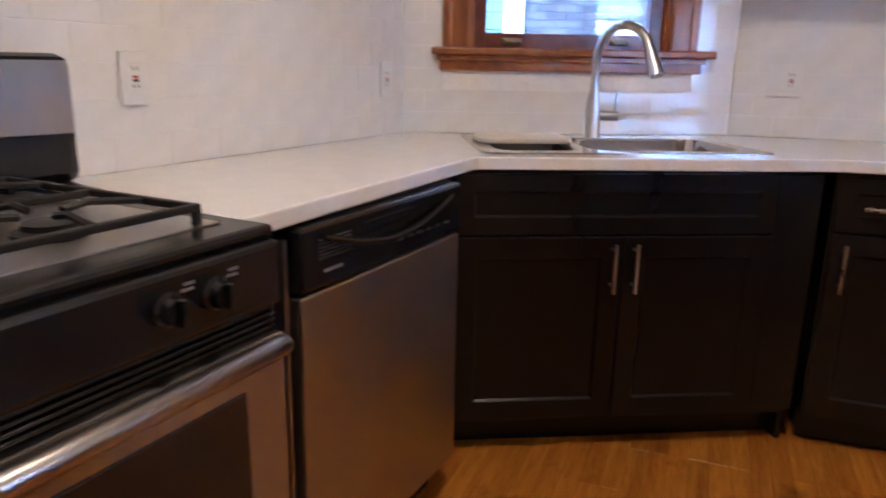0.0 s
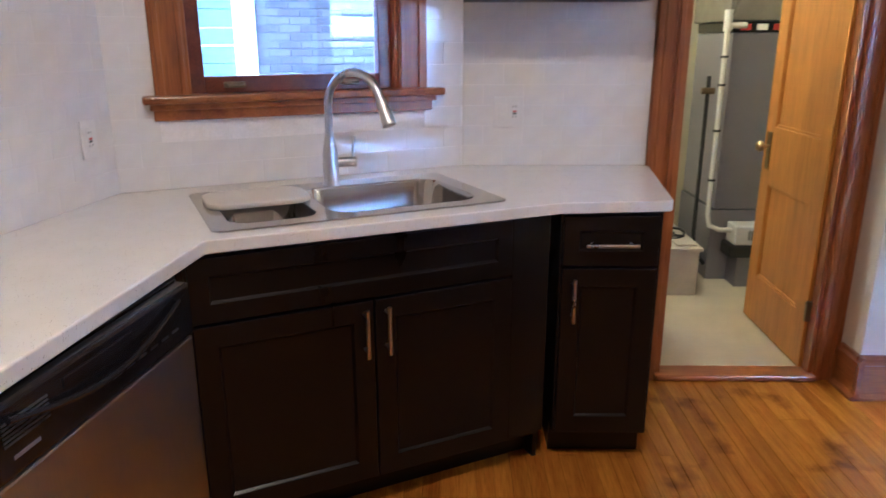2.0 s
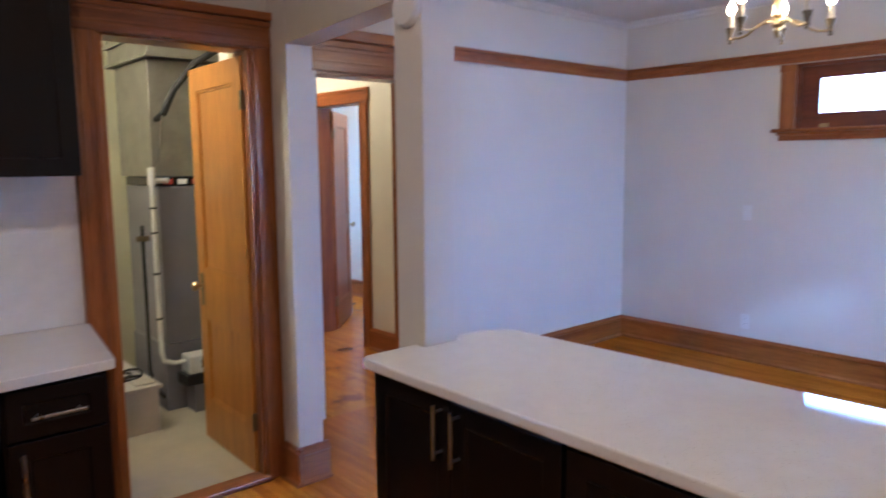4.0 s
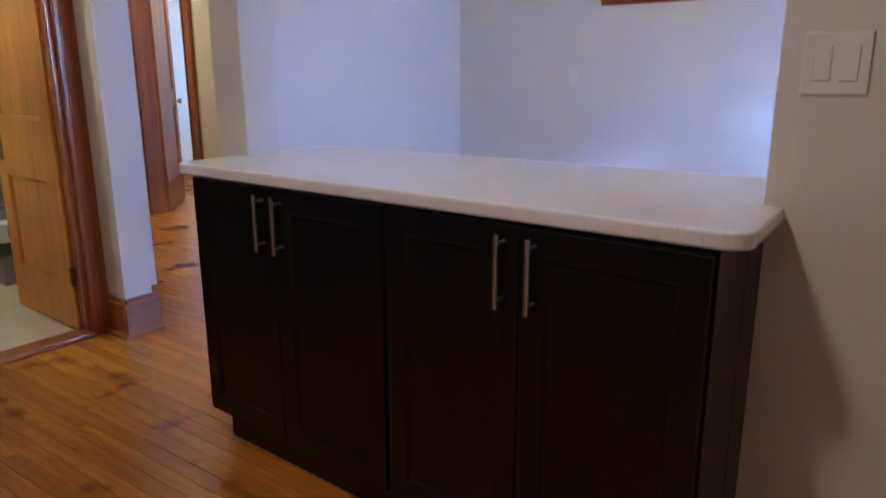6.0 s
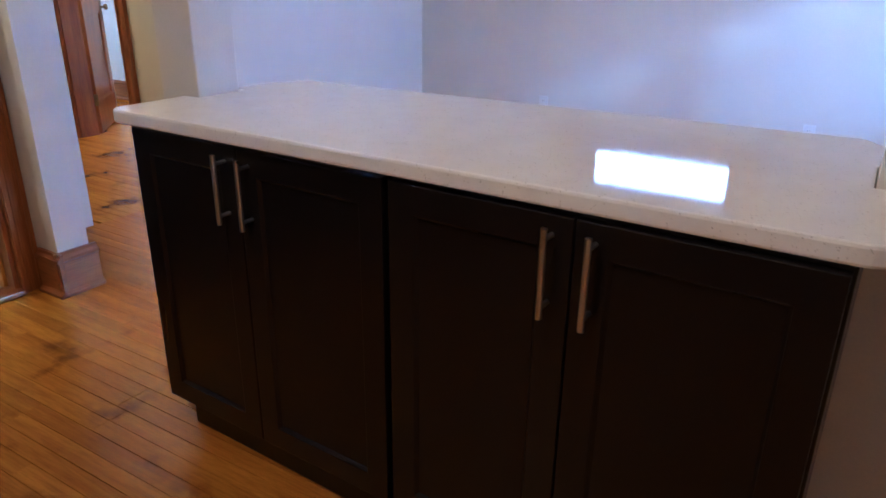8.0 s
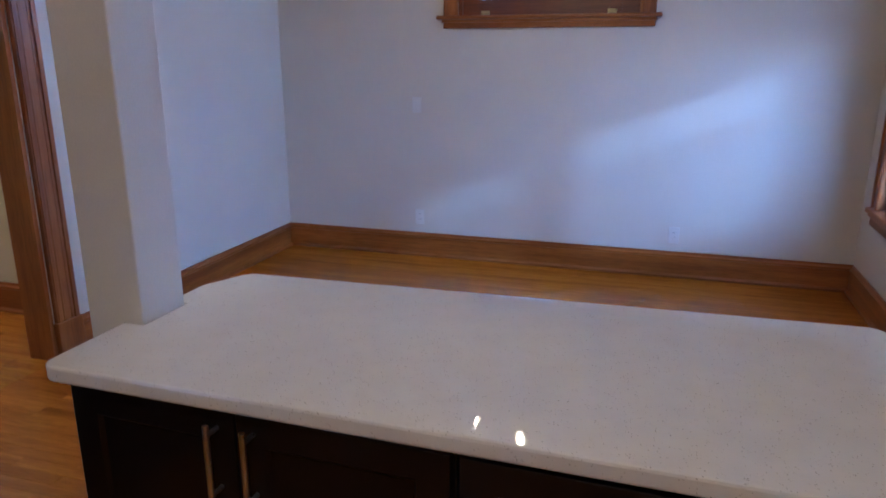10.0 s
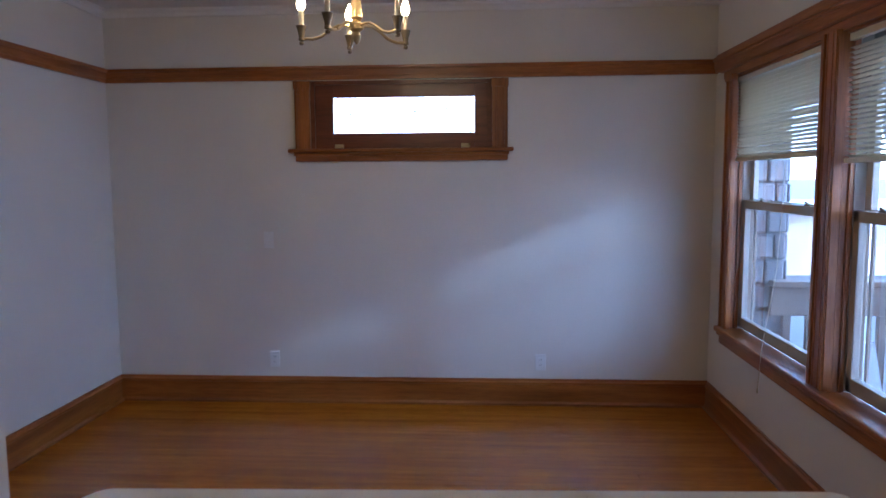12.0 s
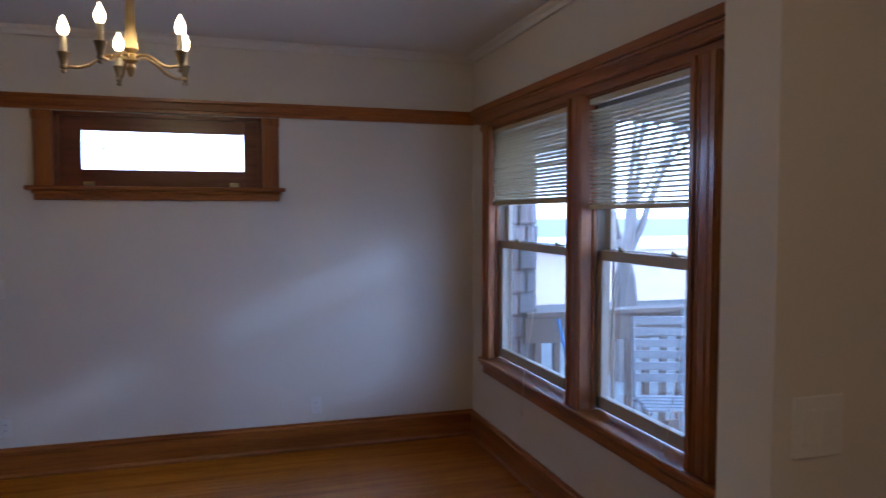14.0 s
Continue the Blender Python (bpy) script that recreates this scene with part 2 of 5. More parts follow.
def box(bm, x0, x1, y0, y1, z0, z1, bevel=0.0, m=None, seg=2):
    geo = bmesh.ops.create_cube(bm, size=1.0, matrix=Matrix.Translation(((x0 + x1) / 2, (y0 + y1) / 2, (z0 + z1) / 2)) @ Matrix.Diagonal((abs(x1 - x0), abs(y1 - y0), abs(z1 - z0), 1)))
    vs = geo["verts"]
    if m is not None:
        bmesh.ops.transform(bm, matrix=m, verts=vs)
    if bevel:
        es = list({e for v in vs for e in v.link_edges})
        bmesh.ops.bevel(bm, geom=es, offset=bevel, segments=seg, profile=0.5, affect="EDGES")
    return bm


def rod(bm, a, b, r, seg=12, r2=None):
    a, b = Vector(a), Vector(b)
    rot = (b - a).to_track_quat("Z", "Y").to_matrix().to_4x4()
    bmesh.ops.create_cone(bm, cap_ends=True, segments=seg, radius1=r, radius2=r if r2 is None else r2, depth=(b - a).length, matrix=Matrix.Translation((a + b) / 2) @ rot)
    return bm


def tube(bm, pts, r, seg=10, radii=None):
    pts = [Vector(p) for p in pts]
    rings = []
    side = None
    for i, p in enumerate(pts):
        d = (pts[min(i + 1, len(pts) - 1)] - pts[max(i - 1, 0)]).normalized()
        if side is None:
            side = d.orthogonal().normalized()
        side = (side - d * side.dot(d)).normalized()
        up = d.cross(side)
        rr = radii[i] if radii else r
        rings.append([bm.verts.new(p + (side * math.cos(t) + up * math.sin(t)) * rr) for t in [2 * math.pi * k / seg for k in range(seg)]])
    for a, b in zip(rings, rings[1:]):
        for k in range(seg):
            bm.faces.new((a[k], a[(k + 1) % seg], b[(k + 1) % seg], b[k]))
    bm.faces.new(rings[0][::-1])
    bm.faces.new(rings[-1])
    return bm


def lathe(bm, profile, centre, seg=20, m=None):
    rings = []
    for r, z in profile:
        rings.append([bm.verts.new(Vector((r * math.cos(2 * math.pi * k / seg), r * math.sin(2 * math.pi * k / seg), z))) for k in range(seg)])
    for a, b in zip(rings, rings[1:]):
        for k in range(seg):
            bm.faces.new((a[k], a[(k + 1) % seg], b[(k + 1) % seg], b[k]))
    bm.faces.new(rings[0][::-1])
    bm.faces.new(rings[-1])
    vs = [v for ring in rings for v in ring]
    bmesh.ops.transform(bm, matrix=Matrix.Translation(centre) @ (m if m is not None else Matrix.Identity(4)), verts=vs)
    return bm


def rounded(pts, radii, seg=6):
    """A plan outline with rounded corners."""
    out = []
    for i, p in enumerate(pts):
        r = radii[i]
        p, a, c = Vector(p), Vector(pts[i - 1]), Vector(pts[(i + 1) % len(pts)])
        if r <= 0:
            out.append(p)
            continue
        u, w = (a - p).normalized(), (c - p).normalized()
        half = math.acos(max(-1, min(1, u.dot(w)))) / 2
        t = r / math.tan(half)
        ctr = p + (u + w).normalized() * (r / math.sin(half))
        s, e = p + u * t - ctr, p + w * t - ctr
        a0, a1 = math.atan2(s.y, s.x), math.atan2(e.y, e.x)
        da = (a1 - a0 + math.pi) % (2 * math.pi) - math.pi
        out += [ctr + Vector((math.cos(a0 + da * k / seg), math.sin(a0 + da * k / seg))) * r for k in range(seg + 1)]
    return out


def slab(bm, loops, z0, z1, bevel=0.0):
    """A plate with the outline loops[0] and holes loops[1:]."""
    edges = []
    for lp in loops:
        vs = [bm.verts.new((p[0], p[1], z1)) for p in lp]
        edges += [bm.edges.new((vs[k], vs[(k + 1) % len(vs)])) for k in range(len(vs))]
    faces = [f for f in bmesh.ops.triangle_fill(bm, edges=edges, use_beauty=True)["geom"] if isinstance(f, bmesh.types.BMFace)]
    ext = bmesh.ops.extrude_face_region(bm, geom=faces)
    down = [v for v in ext["geom"] if isinstance(v, bmesh.types.BMVert)]
    bmesh.ops.translate(bm, vec=(0, 0, z0 - z1), verts=down)
    if bevel:
        es = [e for e in bm.edges if len(e.link_faces) == 2 and abs(e.calc_face_angle(0)) > 1.2 and abs(e.verts[0].co.z - e.verts[1].co.z) < 1e-5]
        bmesh.ops.bevel(bm, geom=es, offset=bevel, segments=2, profile=0.5, affect="EDGES")
    return bm


def run_profile(bm, a, b, inward, profile):
    """A moulding from a to b on plan: profile is (out from the wall, height)."""
    a, b, n = Vector((*a, 0)), Vector((*b, 0)), Vector((*inward, 0)).normalized()
    ra = [bm.verts.new(a + n * o + Vector((0, 0, z))) for o, z in profile]
    rb = [bm.verts.new(b + n * o + Vector((0, 0, z))) for o, z in profile]
    k = len(profile)
    for i in range(k):
        bm.faces.new((ra[i], ra[(i + 1) % k], rb[(i + 1) % k], rb[i]))
    bm.faces.new(ra[::-1])
    bm.faces.new(rb)
    return bm


def rz(deg, at=(0, 0, 0)):
    return Matrix.Translation(at) @ Matrix.Rotation(radians(deg), 4, "Z")


# local frames whose front looks along -y: south run of the kitchen and the slanted window wall
S = rz(172.4, (-0.77, -1.654, 0))
DG = rz(90 + math.degrees(math.atan2(0.4414, 0.8973)), (-2.19, -1.47, 0))
DLEN = 1.246
CEIL_Z = 2.74

# ---- structure ----


def wall(name, label, boxes, material=PAINT, m=None):
    bm = B()
    for b in boxes:
        box(bm, *b)
    if m is not None:
        bm.transform(m)
    return solid(name, bm, material, label, "wall", "structure")


# ground and floors
bm = B()
box(bm, -400, 400, -400, 400, -1.3, -1.2)
solid("ground", bm, SOIL, "bare winter ground around the house", "ground", "structure")
bm = B()
box(bm, -7.2, 2.35, -2.2, 5.15, -0.2, -0.014)
subfloor = solid("floor", bm, FLOOR_D, "amber strip hardwood floor, worn and stained in the kitchen", "floor", "structure")
bm = B()
box(bm, -4.9, -2.75, -0.5, 1.275, -0.014, 0.012)
box(bm, -4.9, -3.4, 1.275, 1.76, -0.014, 0.012)
solid("floor_utility", bm, VINYL, "beige sheet vinyl floor of the furnace room", "floor", "structure")
bm = B()
box(bm, -2.81, -2.70, 0.47, 1.15, 0.0, 0.026, 0.008)
solid("threshold", bm, OAK_Y, "wooden threshold between hardwood and vinyl", "threshold", "structure")

# kitchen walls
wall_south = wall("wall_south", "off-white kitchen wall with white subway tile above the counter", [(-3.2, 1.44, 0.0, 0.16, 0, CEIL_Z)], PAINT, S)
WZ0, WZ1 = 1.21, 2.12  # kitchen window opening
WU0, WU1 = 0.24, 0.98
wall_slant = wall("wall_slanted", "slanted kitchen wall with subway tile around the window", [
    (-0.02, WU0, 0, 0.16, 0, CEIL_Z), (WU1, DLEN + 0.02, 0, 0.16, 0, CEIL_Z), (WU0, WU1, 0, 0.16, 0, WZ0), (WU0, WU1, 0, 0.16, WZ1, CEIL_Z)], PAINT, DG)
DO0, DO1, DOZ = 0.485, 1.14, 2.11  # furnace room door opening
wall_west = wall("wall_west", "off-white kitchen wall with tile under the upper cabinet", [
    (-2.88, -2.74, -0.36, DO0, 0, CEIL_Z), (-2.88, -2.74, DO1, 1.40, 0, CEIL_Z), (-2.88, -2.74, DO0, DO1, DOZ, CEIL_Z), (-2.74, -2.575, 1.24, 1.375, 0, CEIL_Z)])
wall("wall_kitchen_east", "plain off-white kitchen wall", [(2.2, 2.35, -2.2, 1.29, 0, CEIL_Z)])
wall("wall_partition", "off-white partition wall end beside the peninsula", [(0.15, 2.2, 1.14, 1.29, 0, CEIL_Z)])
bm = B()
slab(bm, [[(-2.575, 1.243), (-1.585, 1.097), (0.15, 1.142), (0.15, 1.288), (-1.585, 1.238), (-2.575, 1.372)]], 2.11, CEIL_Z)
solid("header_beam", bm, PAINT, "off-white plastered header over the kitchen openings", "beam", "structure")
bm = B()
box(bm, -1.585, -1.437, 1.095, 1.24, 0, 2.11, 0.004)
solid("pillar", bm, PAINT, "square off-white pillar rising through the peninsula counter", "pillar", "structure")

# dining walls
NY, WX, EX = 4.935, -3.25, 0.905  # dining room faces: north, west, east
FW = (-1.918 + 0.105, -0.466 - 0.105, 1.772, 2.245)
wall("wall_north", "off-white dining room wall with a high leaded window", [
    (-3.4, FW[0], NY, 5.15, 0, CEIL_Z), (FW[1], 1.1, NY, 5.15, 0, CEIL_Z), (FW[0], FW[1], NY, 5.15, 0, FW[2]), (FW[0], FW[1], NY, 5.15, FW[3], CEIL_Z)])
EZ0, EZ1 = 0.61, 2.2
WIN = ((3.41, 4.585), (2.395, 3.255))
wall("wall_east", "off-white dining room wall with a pair of windows", [
    (EX, EX + 0.2, 1.29, WIN[1][0], 0, CEIL_Z), (EX, EX + 0.14, WIN[0][1], NY, 0, CEIL_Z), (EX + 0.14, EX + 0.2, WIN[0][1] + 0.14, NY, 0, CEIL_Z), (EX, EX + 0.2, WIN[1][0], WIN[0][1], 0, EZ0 - 0.04), (EX + 0.14, EX + 0.2, WIN[0][1], WIN[0][1] + 0.14, 0, EZ0 - 0.04),
    (EX, EX + 0.2, WIN[1][0], WIN[0][1], EZ1, CEIL_Z), (EX + 0.14, EX + 0.2, WIN[0][1], WIN[0][1] + 0.14, EZ1, CEIL_Z), (EX + 0.015, EX + 0.14, WIN[1][1], WIN[0][0], EZ0 - 0.04, EZ1)])
wall("wall_dining_west", "off-white dining room wall beside the hall opening", [
    (-3.4, WX, 2.50, NY, 0, CEIL_Z), (-3.4, WX, 1.29, 1.81, 0, CEIL_Z), (-3.4, WX, 1.81, 2.50, 2.10, CEIL_Z)])
wall("wall_utility_north", "plain wall between passage and furnace room", [(WX, -2.88, 1.275, 1.375, 0, CEIL_Z), (-5.9, -3.4, 1.76, 1.81, 0, CEIL_Z)], PAINT_UTIL)
wall("wall_utility", "greenish plaster walls of the furnace room", [(-5.0, -4.9, -0.6, 1.76, 0, CEIL_Z), (-4.9, -2.88, -0.6, -0.5, 0, CEIL_Z)], PAINT_UTIL)
# hall and the room beyond it
HD0, HD1, HDZ = -5.2, -4.5, 2.06
wall("wall_hall", "cream hall wall with a doorway", [(HD1, -3.4, 3.0, 3.14, 0, CEIL_Z), (-7.1, HD0, 3.0, 3.14, 0, CEIL_Z), (HD0, HD1, 3.0, 3.14, HDZ, CEIL_Z)], PAINT_HALL)
# the opening in the unseen west wall is added to let sky light in
wall("wall_bedroom", "cream walls of the room beyond the hall", [(-7.1, -3.5, 4.3, 4.45, 0, CEIL_Z), (-7.25, -7.1, 1.7, 3.25, 0, CEIL_Z), (-7.25, -7.1, 4.15, 4.45, 0, CEIL_Z), (-7.25, -7.1, 3.25, 4.15, 0, 0.7), (-7.25, -7.1, 3.25, 4.15, 2.1, CEIL_Z), (-7.1, -5.9, 1.76, 1.86, 0, CEIL_Z)], PAINT_HALL)
bm = B()
box(bm, -7.25, 2.35, -2.3, 5.15, CEIL_Z, CEIL_Z + 0.15)
solid("ceiling", bm, CEIL, "smooth off-white plaster ceiling", "ceiling", "structure")

# unseen block over the rooms, added to darken the view past the kitchen window
bm = B()
box(bm, -7.25, 1.1, -2.3, 5.15, CEIL_Z + 0.155, 8.6)
solid("upper_shade_block", bm, PAINT, "unseen block above the house, added to keep sky off the side gap", "wall", "structure")

# mouldings
CROWN = [(0, CEIL_Z - 0.05), (0.018, CEIL_Z - 0.05), (0.03, CEIL_Z - 0.03), (0.05, CEIL_Z - 0.018), (0.055, CEIL_Z - 0.001), (0, CEIL_Z - 0.001)]
bm = B()
run_profile(bm, (WX, NY - 0.002), (EX, NY - 0.002), (0, -1), CROWN)
run_profile(bm, (WX + 0.002, 1.4), (WX + 0.002, NY - 0.06), (1, 0), CROWN)
run_profile(bm, (EX - 0.002, 1.3), (EX - 0.002, NY - 0.06), (-1, 0), CROWN)
solid("crown_moulding", bm, CEIL, "thin painted cove moulding under the ceiling", "moulding", "structure")
BASE = [(0, 0), (0.036, 0), (0.036, 0.012), (0.024, 0.022), (0.02, 0.028), (0.02, 0.145), (0.026, 0.15), (0.026, 0.163), (0.014, 0.172), (0.012, 0.185), (0, 0.185)]
RAIL = [(0, 2.25), (0.022, 2.25), (0.024, 2.272), (0.03, 2.276), (0.03, 2.316), (0.04, 2.322), (0.042, 2.34), (0, 2.346)]


def trim(name, runs, profile, material, label):
    bm = B()
    for a, b, n in runs:
        run_profile(bm, a, b, n, profile)
    return solid(name, bm, material, label, "trim", "structure")


BASE_L = "tall oak baseboard with a moulded cap and shoe"
trim("baseboard_north", [((WX, NY - 0.002), (EX, NY - 0.002), (0, -1))], BASE, OAK_X, BASE_L)
trim("baseboard_east", [((EX - 0.002, 1.295), (EX - 0.002, NY - 0.04), (-1, 0))], BASE, OAK_Y, BASE_L)
trim("baseboard_west", [((WX + 0.002, 2.67), (WX + 0.002, NY - 0.04), (1, 0))], BASE, OAK_Y, BASE_L)
trim("baseboard_partition", [((0.19, 1.138), (2.2, 1.138), (0, -1))], [(o, z * 0.62) for o, z in BASE], OAK_X, "low oak baseboard with a moulded cap")
trim("baseboard_hall", [((-4.43, 2.998), (-3.4, 2.998), (0, -1))], BASE, OAK_X, BASE_L)
trim("baseboard_bedroom", [((-7.1, 4.298), (-3.5, 4.298), (0, -1))], BASE, OAK_X, BASE_L)
RAIL_L = "oak picture rail running round the room"
trim("picture_rail_north", [((WX, NY - 0.002), (EX, NY - 0.002), (0, -1))], RAIL, OAK_X, RAIL_L)
trim("picture_rail_west", [((WX + 0.002, 2.68), (WX + 0.002, NY - 0.045), (1, 0))], RAIL, OAK_Y, RAIL_L)
trim("picture_rail_east", [((EX - 0.002, 4.76), (EX - 0.002, NY - 0.045), (-1, 0))], RAIL, OAK_Y, RAIL_L)

# base block at the stub wall by the furnace room door
block = thing("base_block", (-2.56, 1.3, 0), "oak baseboard wrapped round the stub wall end", "baseboard", kind="structure")
bm = B()
run_profile(bm, (-2.573, 1.215), (-2.573, 1.40), (1, 0), BASE)
part("face_board", bm, OAK_Y, block)
bm = B()
run_profile(bm, (-2.70, 1.238), (-2.537, 1.238), (0, -1), BASE)
part("return_board", bm, OAK_X, block)


def casing(bm, x0, x1, y0, y1, z0, z1, out, face):
    """A moulded board: a flat with two raised beads. face: +x, -x, +y or -y."""
    box(bm, x0, x1, y0, y1, z0, z1, 0.003)
    upright = (z1 - z0) > max(x1 - x0, y1 - y0)
    for f0, f1, k in ((0.04, 0.2, 0.007), (0.78, 0.97, 0.009), (0.3, 0.36, 0.003), (0.64, 0.7, 0.003)):
        c = [x0, x1, y0, y1, z0, z1]
        ax = {"x": 0, "y": 2}[face[1]]
        if face[0] == "+":
            c[ax], c[ax + 1] = c[ax + 1] - 0.001, c[ax + 1] + k
        else:
            c[ax], c[ax + 1] = c[ax] - k, c[ax] + 0.001
        wide = (2 if ax == 0 else 0) if upright else 4
        lo, hi = c[wide], c[wide + 1]
        c[wide], c[wide + 1] = lo + (hi - lo) * f0, lo + (hi - lo) * f1
        box(bm, *c, 0.002)
    return bm


# furnace room doorway
d1 = thing("door_frame_utility", (-2.74, 0.8, 0), "varnished oak door casing with a moulded head", "door frame", kind="structure")
bm = B(); casing(bm, -2.74, -2.72, 0.365, 0.47, 0, DOZ - 0.01, 1, "+x"); part("left_casing", bm, OAK_Z, d1)
bm = B(); casing(bm, -2.74, -2.72, 1.145, 1.238, 0, DOZ - 0.01, 1, "+x"); part("right_casing", bm, OAK_Z, d1)
bm = B(); casing(bm, -2.74, -2.715, 0.355, 1.238, DOZ - 0.01, 2.225, 1, "+x"); part("head_casing", bm, OAK_Y, d1)
bm = B(); box(bm, -2.74, -2.685, 0.335, 1.238, 2.225, 2.262, 0.006); part("head_cap", bm, OAK_Y, d1)
bm = B(); box(bm, -2.89, -2.739, DO0 - 0.014, DO0 + 0.012, 0.012, DOZ); part("left_jamb", bm, OAK_Z, d1)
bm = B(); box(bm, -2.89, -2.739, DO1 - 0.012, DO1 + 0.014, 0.012, DOZ); part("right_jamb", bm, OAK_Z, d1)
bm = B(); box(bm, -2.89, -2.739, DO0, DO1, DOZ - 0.02, DOZ + 0.01); part("head_jamb", bm, OAK_Y, d1)

# hall opening casing on the dining room's west wall
d2 = thing("door_frame_hall", (WX, 2.2, 0), "wide oak cased opening to the hall", "door frame", kind="structure")
bm = B(); casing(bm, WX, WX + 0.025, 2.51, 2.65, 0.2, 2.10, 1, "+x"); part("right_casing", bm, OAK_Z, d2)
bm = B(); box(bm, WX, WX + 0.035, 2.50, 2.665, 0, 0.2, 0.006); part("plinth_block", bm, OAK_Z, d2)
bm = B(); casing(bm, WX, WX + 0.03, 1.66, 2.67, 2.10, 2.28, 1, "+x"); part("head_casing", bm, OAK_Y, d2)
bm = B(); box(bm, WX, WX + 0.07, 1.66, 2.685, 2.28, 2.346, 0.008); part("head_cap", bm, OAK_Y, d2)
bm = B(); box(bm, -3.41, WX + 0.001, 2.48, 2.505, 0, 2.10); part("jamb", bm, OAK_Z, d2)
bm = B(); box(bm, -3.41, WX + 0.001, 1.81, 2.50, 2.085, 2.11); part("head_jamb", bm, OAK_Y, d2)
d3 = thing("door_frame_bedroom", (-4.9, 3.0, 0), "dark oak casing round the bedroom doorway", "door frame", kind="structure")
bm = B(); casing(bm, HD1, HD1 + 0.105, 2.98, 3.0, 0, HDZ, 1, "-y"); part("right_casing", bm, OAK_Z, d3)
bm = B(); casing(bm, HD0 - 0.105, HD0, 2.98, 3.0, 0, HDZ, 1, "-y"); part("left_casing", bm, OAK_Z, d3)
bm = B(); casing(bm, HD0 - 0.12, HD1 + 0.12, 2.975, 3.0, HDZ, HDZ + 0.12, 1, "-y"); part("head_casing", bm, OAK_X, d3)
bm = B(); box(bm, HD0 - 0.012, HD0 + 0.012, 2.99, 3.15, 0, HDZ); part("left_jamb", bm, OAK_Z, d3)
bm = B(); box(bm, HD1 - 0.012, HD1 + 0.012, 2.99, 3.15, 0, HDZ); part("right_jamb", bm, OAK_Z, d3)


def panel_door(name, w, h, m, label, material, panels, knob_side, knob_z=0.9, hinge=0.0):
    """A panelled room door: hinge edge at local x = 0, face along -y."""
    root = thing(name, m.translation[:], label, "door", kind="structure")
    t, st = 0.036, 0.105
    bm = B()
    slab(bm, [[(0, 0), (w, 0), (w, h), (0, h)]] + [[(st, z0), (w - st, z0), (w - st, z1), (st, z1)] for z0, z1 in panels], -t, 0, 0.003)
    bm.transform(m @ Matrix.Rotation(radians(90), 4, "X"))
    leaf = part("leaf", bm, material, root)
    for z0, z1 in panels:
        bm = B()
        box(bm, st - 0.005, w - st + 0.005, 0.011, t - 0.011, z0 - 0.005, z1 + 0.005)
        for a, b, c, d in ((st, st + 0.012, z0, z1), (w - st - 0.012, w - st, z0, z1), (st, w - st, z0, z0 + 0.012), (st, w - st, z1 - 0.012, z1)):
            box(bm, a, b, 0.004, 0.02, c, d, 0.003)
        bm.transform(m)
        part("panel", bm, material, leaf)
    bm = B()
    box(bm, knob_side - 0.025, knob_side + 0.025, -0.004, 0, knob_z - 0.09, knob_z + 0.09, 0.003)
    bm.transform(m)
    part("lock_plate", bm, BRASS_DARK, leaf, "tarnished brass lock plate")
    bm = B()
    lathe(bm, [(0.010, 0), (0.010, 0.022), (0.024, 0.03), (0.028, 0.042), (0.02, 0.055), (0.004, 0.058)], (knob_side, -0.003, knob_z + 0.02), 16, Matrix.Rotation(radians(90), 4, "X"))
    bm.transform(m)
    part("door_knob", bm, BRASS, leaf, "round brass door knob", True)
    for z in (0.22, h - 0.25):
        bm = B()
        box(bm, hinge - 0.0062, hinge + 0.012, -0.008, t * 0.6, z, z + 0.09, 0.003)
        bm.transform(m)
        part("hinge", bm, BRASS_DARK, leaf, "dark metal hinge")
    return root


util_door = panel_door("door_utility", 0.66, 2.05, rz(-2, (-3.455, 1.138, 0.02)), "honey-coloured two-panel wooden door, standing open", PINE, [(0.24, 0.70), (0.98, 1.93)], 0.06, 0.86, 0.66)
panel_door("door_bedroom", 0.68, 2.03, rz(135, (HD0 + 0.03, 3.16, 0.01)), "dark oak bedroom door standing open", OAK_Z, [(0.24, 0.9), (1.05, 1.9)], 0.62, 0.92)

# ---- windows ----
# kitchen window on the slanted wall
kw = thing("window_1", (-2.47, -0.9, WZ0), "oak-framed kitchen casement with a cream blind raised halfway", "window", kind="structure")


def dg(name, boxes, material, parent, label="", bevel=0.003):
    bm = B()
    for b in boxes:
        box(bm, *b, bevel)
    bm.transform(DG)
    return part(name, bm, material, parent, label)


dg("left_casing", [(0.145, 0.245, -0.022, 0, WZ0, WZ1), (0.155, 0.175, -0.03, -0.02, WZ0, WZ1), (0.225, 0.24, -0.027, -0.02, WZ0, WZ1)], OAK_Z, kw)
dg("right_casing", [(0.975, 1.085, -0.022, 0, WZ0, WZ1), (1.05, 1.075, -0.03, -0.02, WZ0, WZ1), (0.98, 0.995, -0.027, -0.02, WZ0, WZ1)], OAK_Z, kw)
dg("head_casing", [(0.13, 1.1, -0.026, 0, WZ1, WZ1 + 0.12), (0.12, 1.11, -0.045, 0, WZ1 + 0.12, WZ1 + 0.15)], OAK_X, kw)
dg("window_sill", [(0.105, 1.145, -0.06, 0.05, WZ0 - 0.012, WZ0 + 0.014)], OAK_X, kw, "", 0.007)
dg("apron", [(0.135, 1.105, -0.024, 0, WZ0 - 0.066, WZ0 - 0.012), (0.125, 1.115, -0.04, 0, WZ0 - 0.032, WZ0 - 0.012)], OAK_X, kw)
dg("left_jamb", [(0.235, 0.258, -0.004, 0.15, WZ0, WZ1)], OAK_Z, kw)
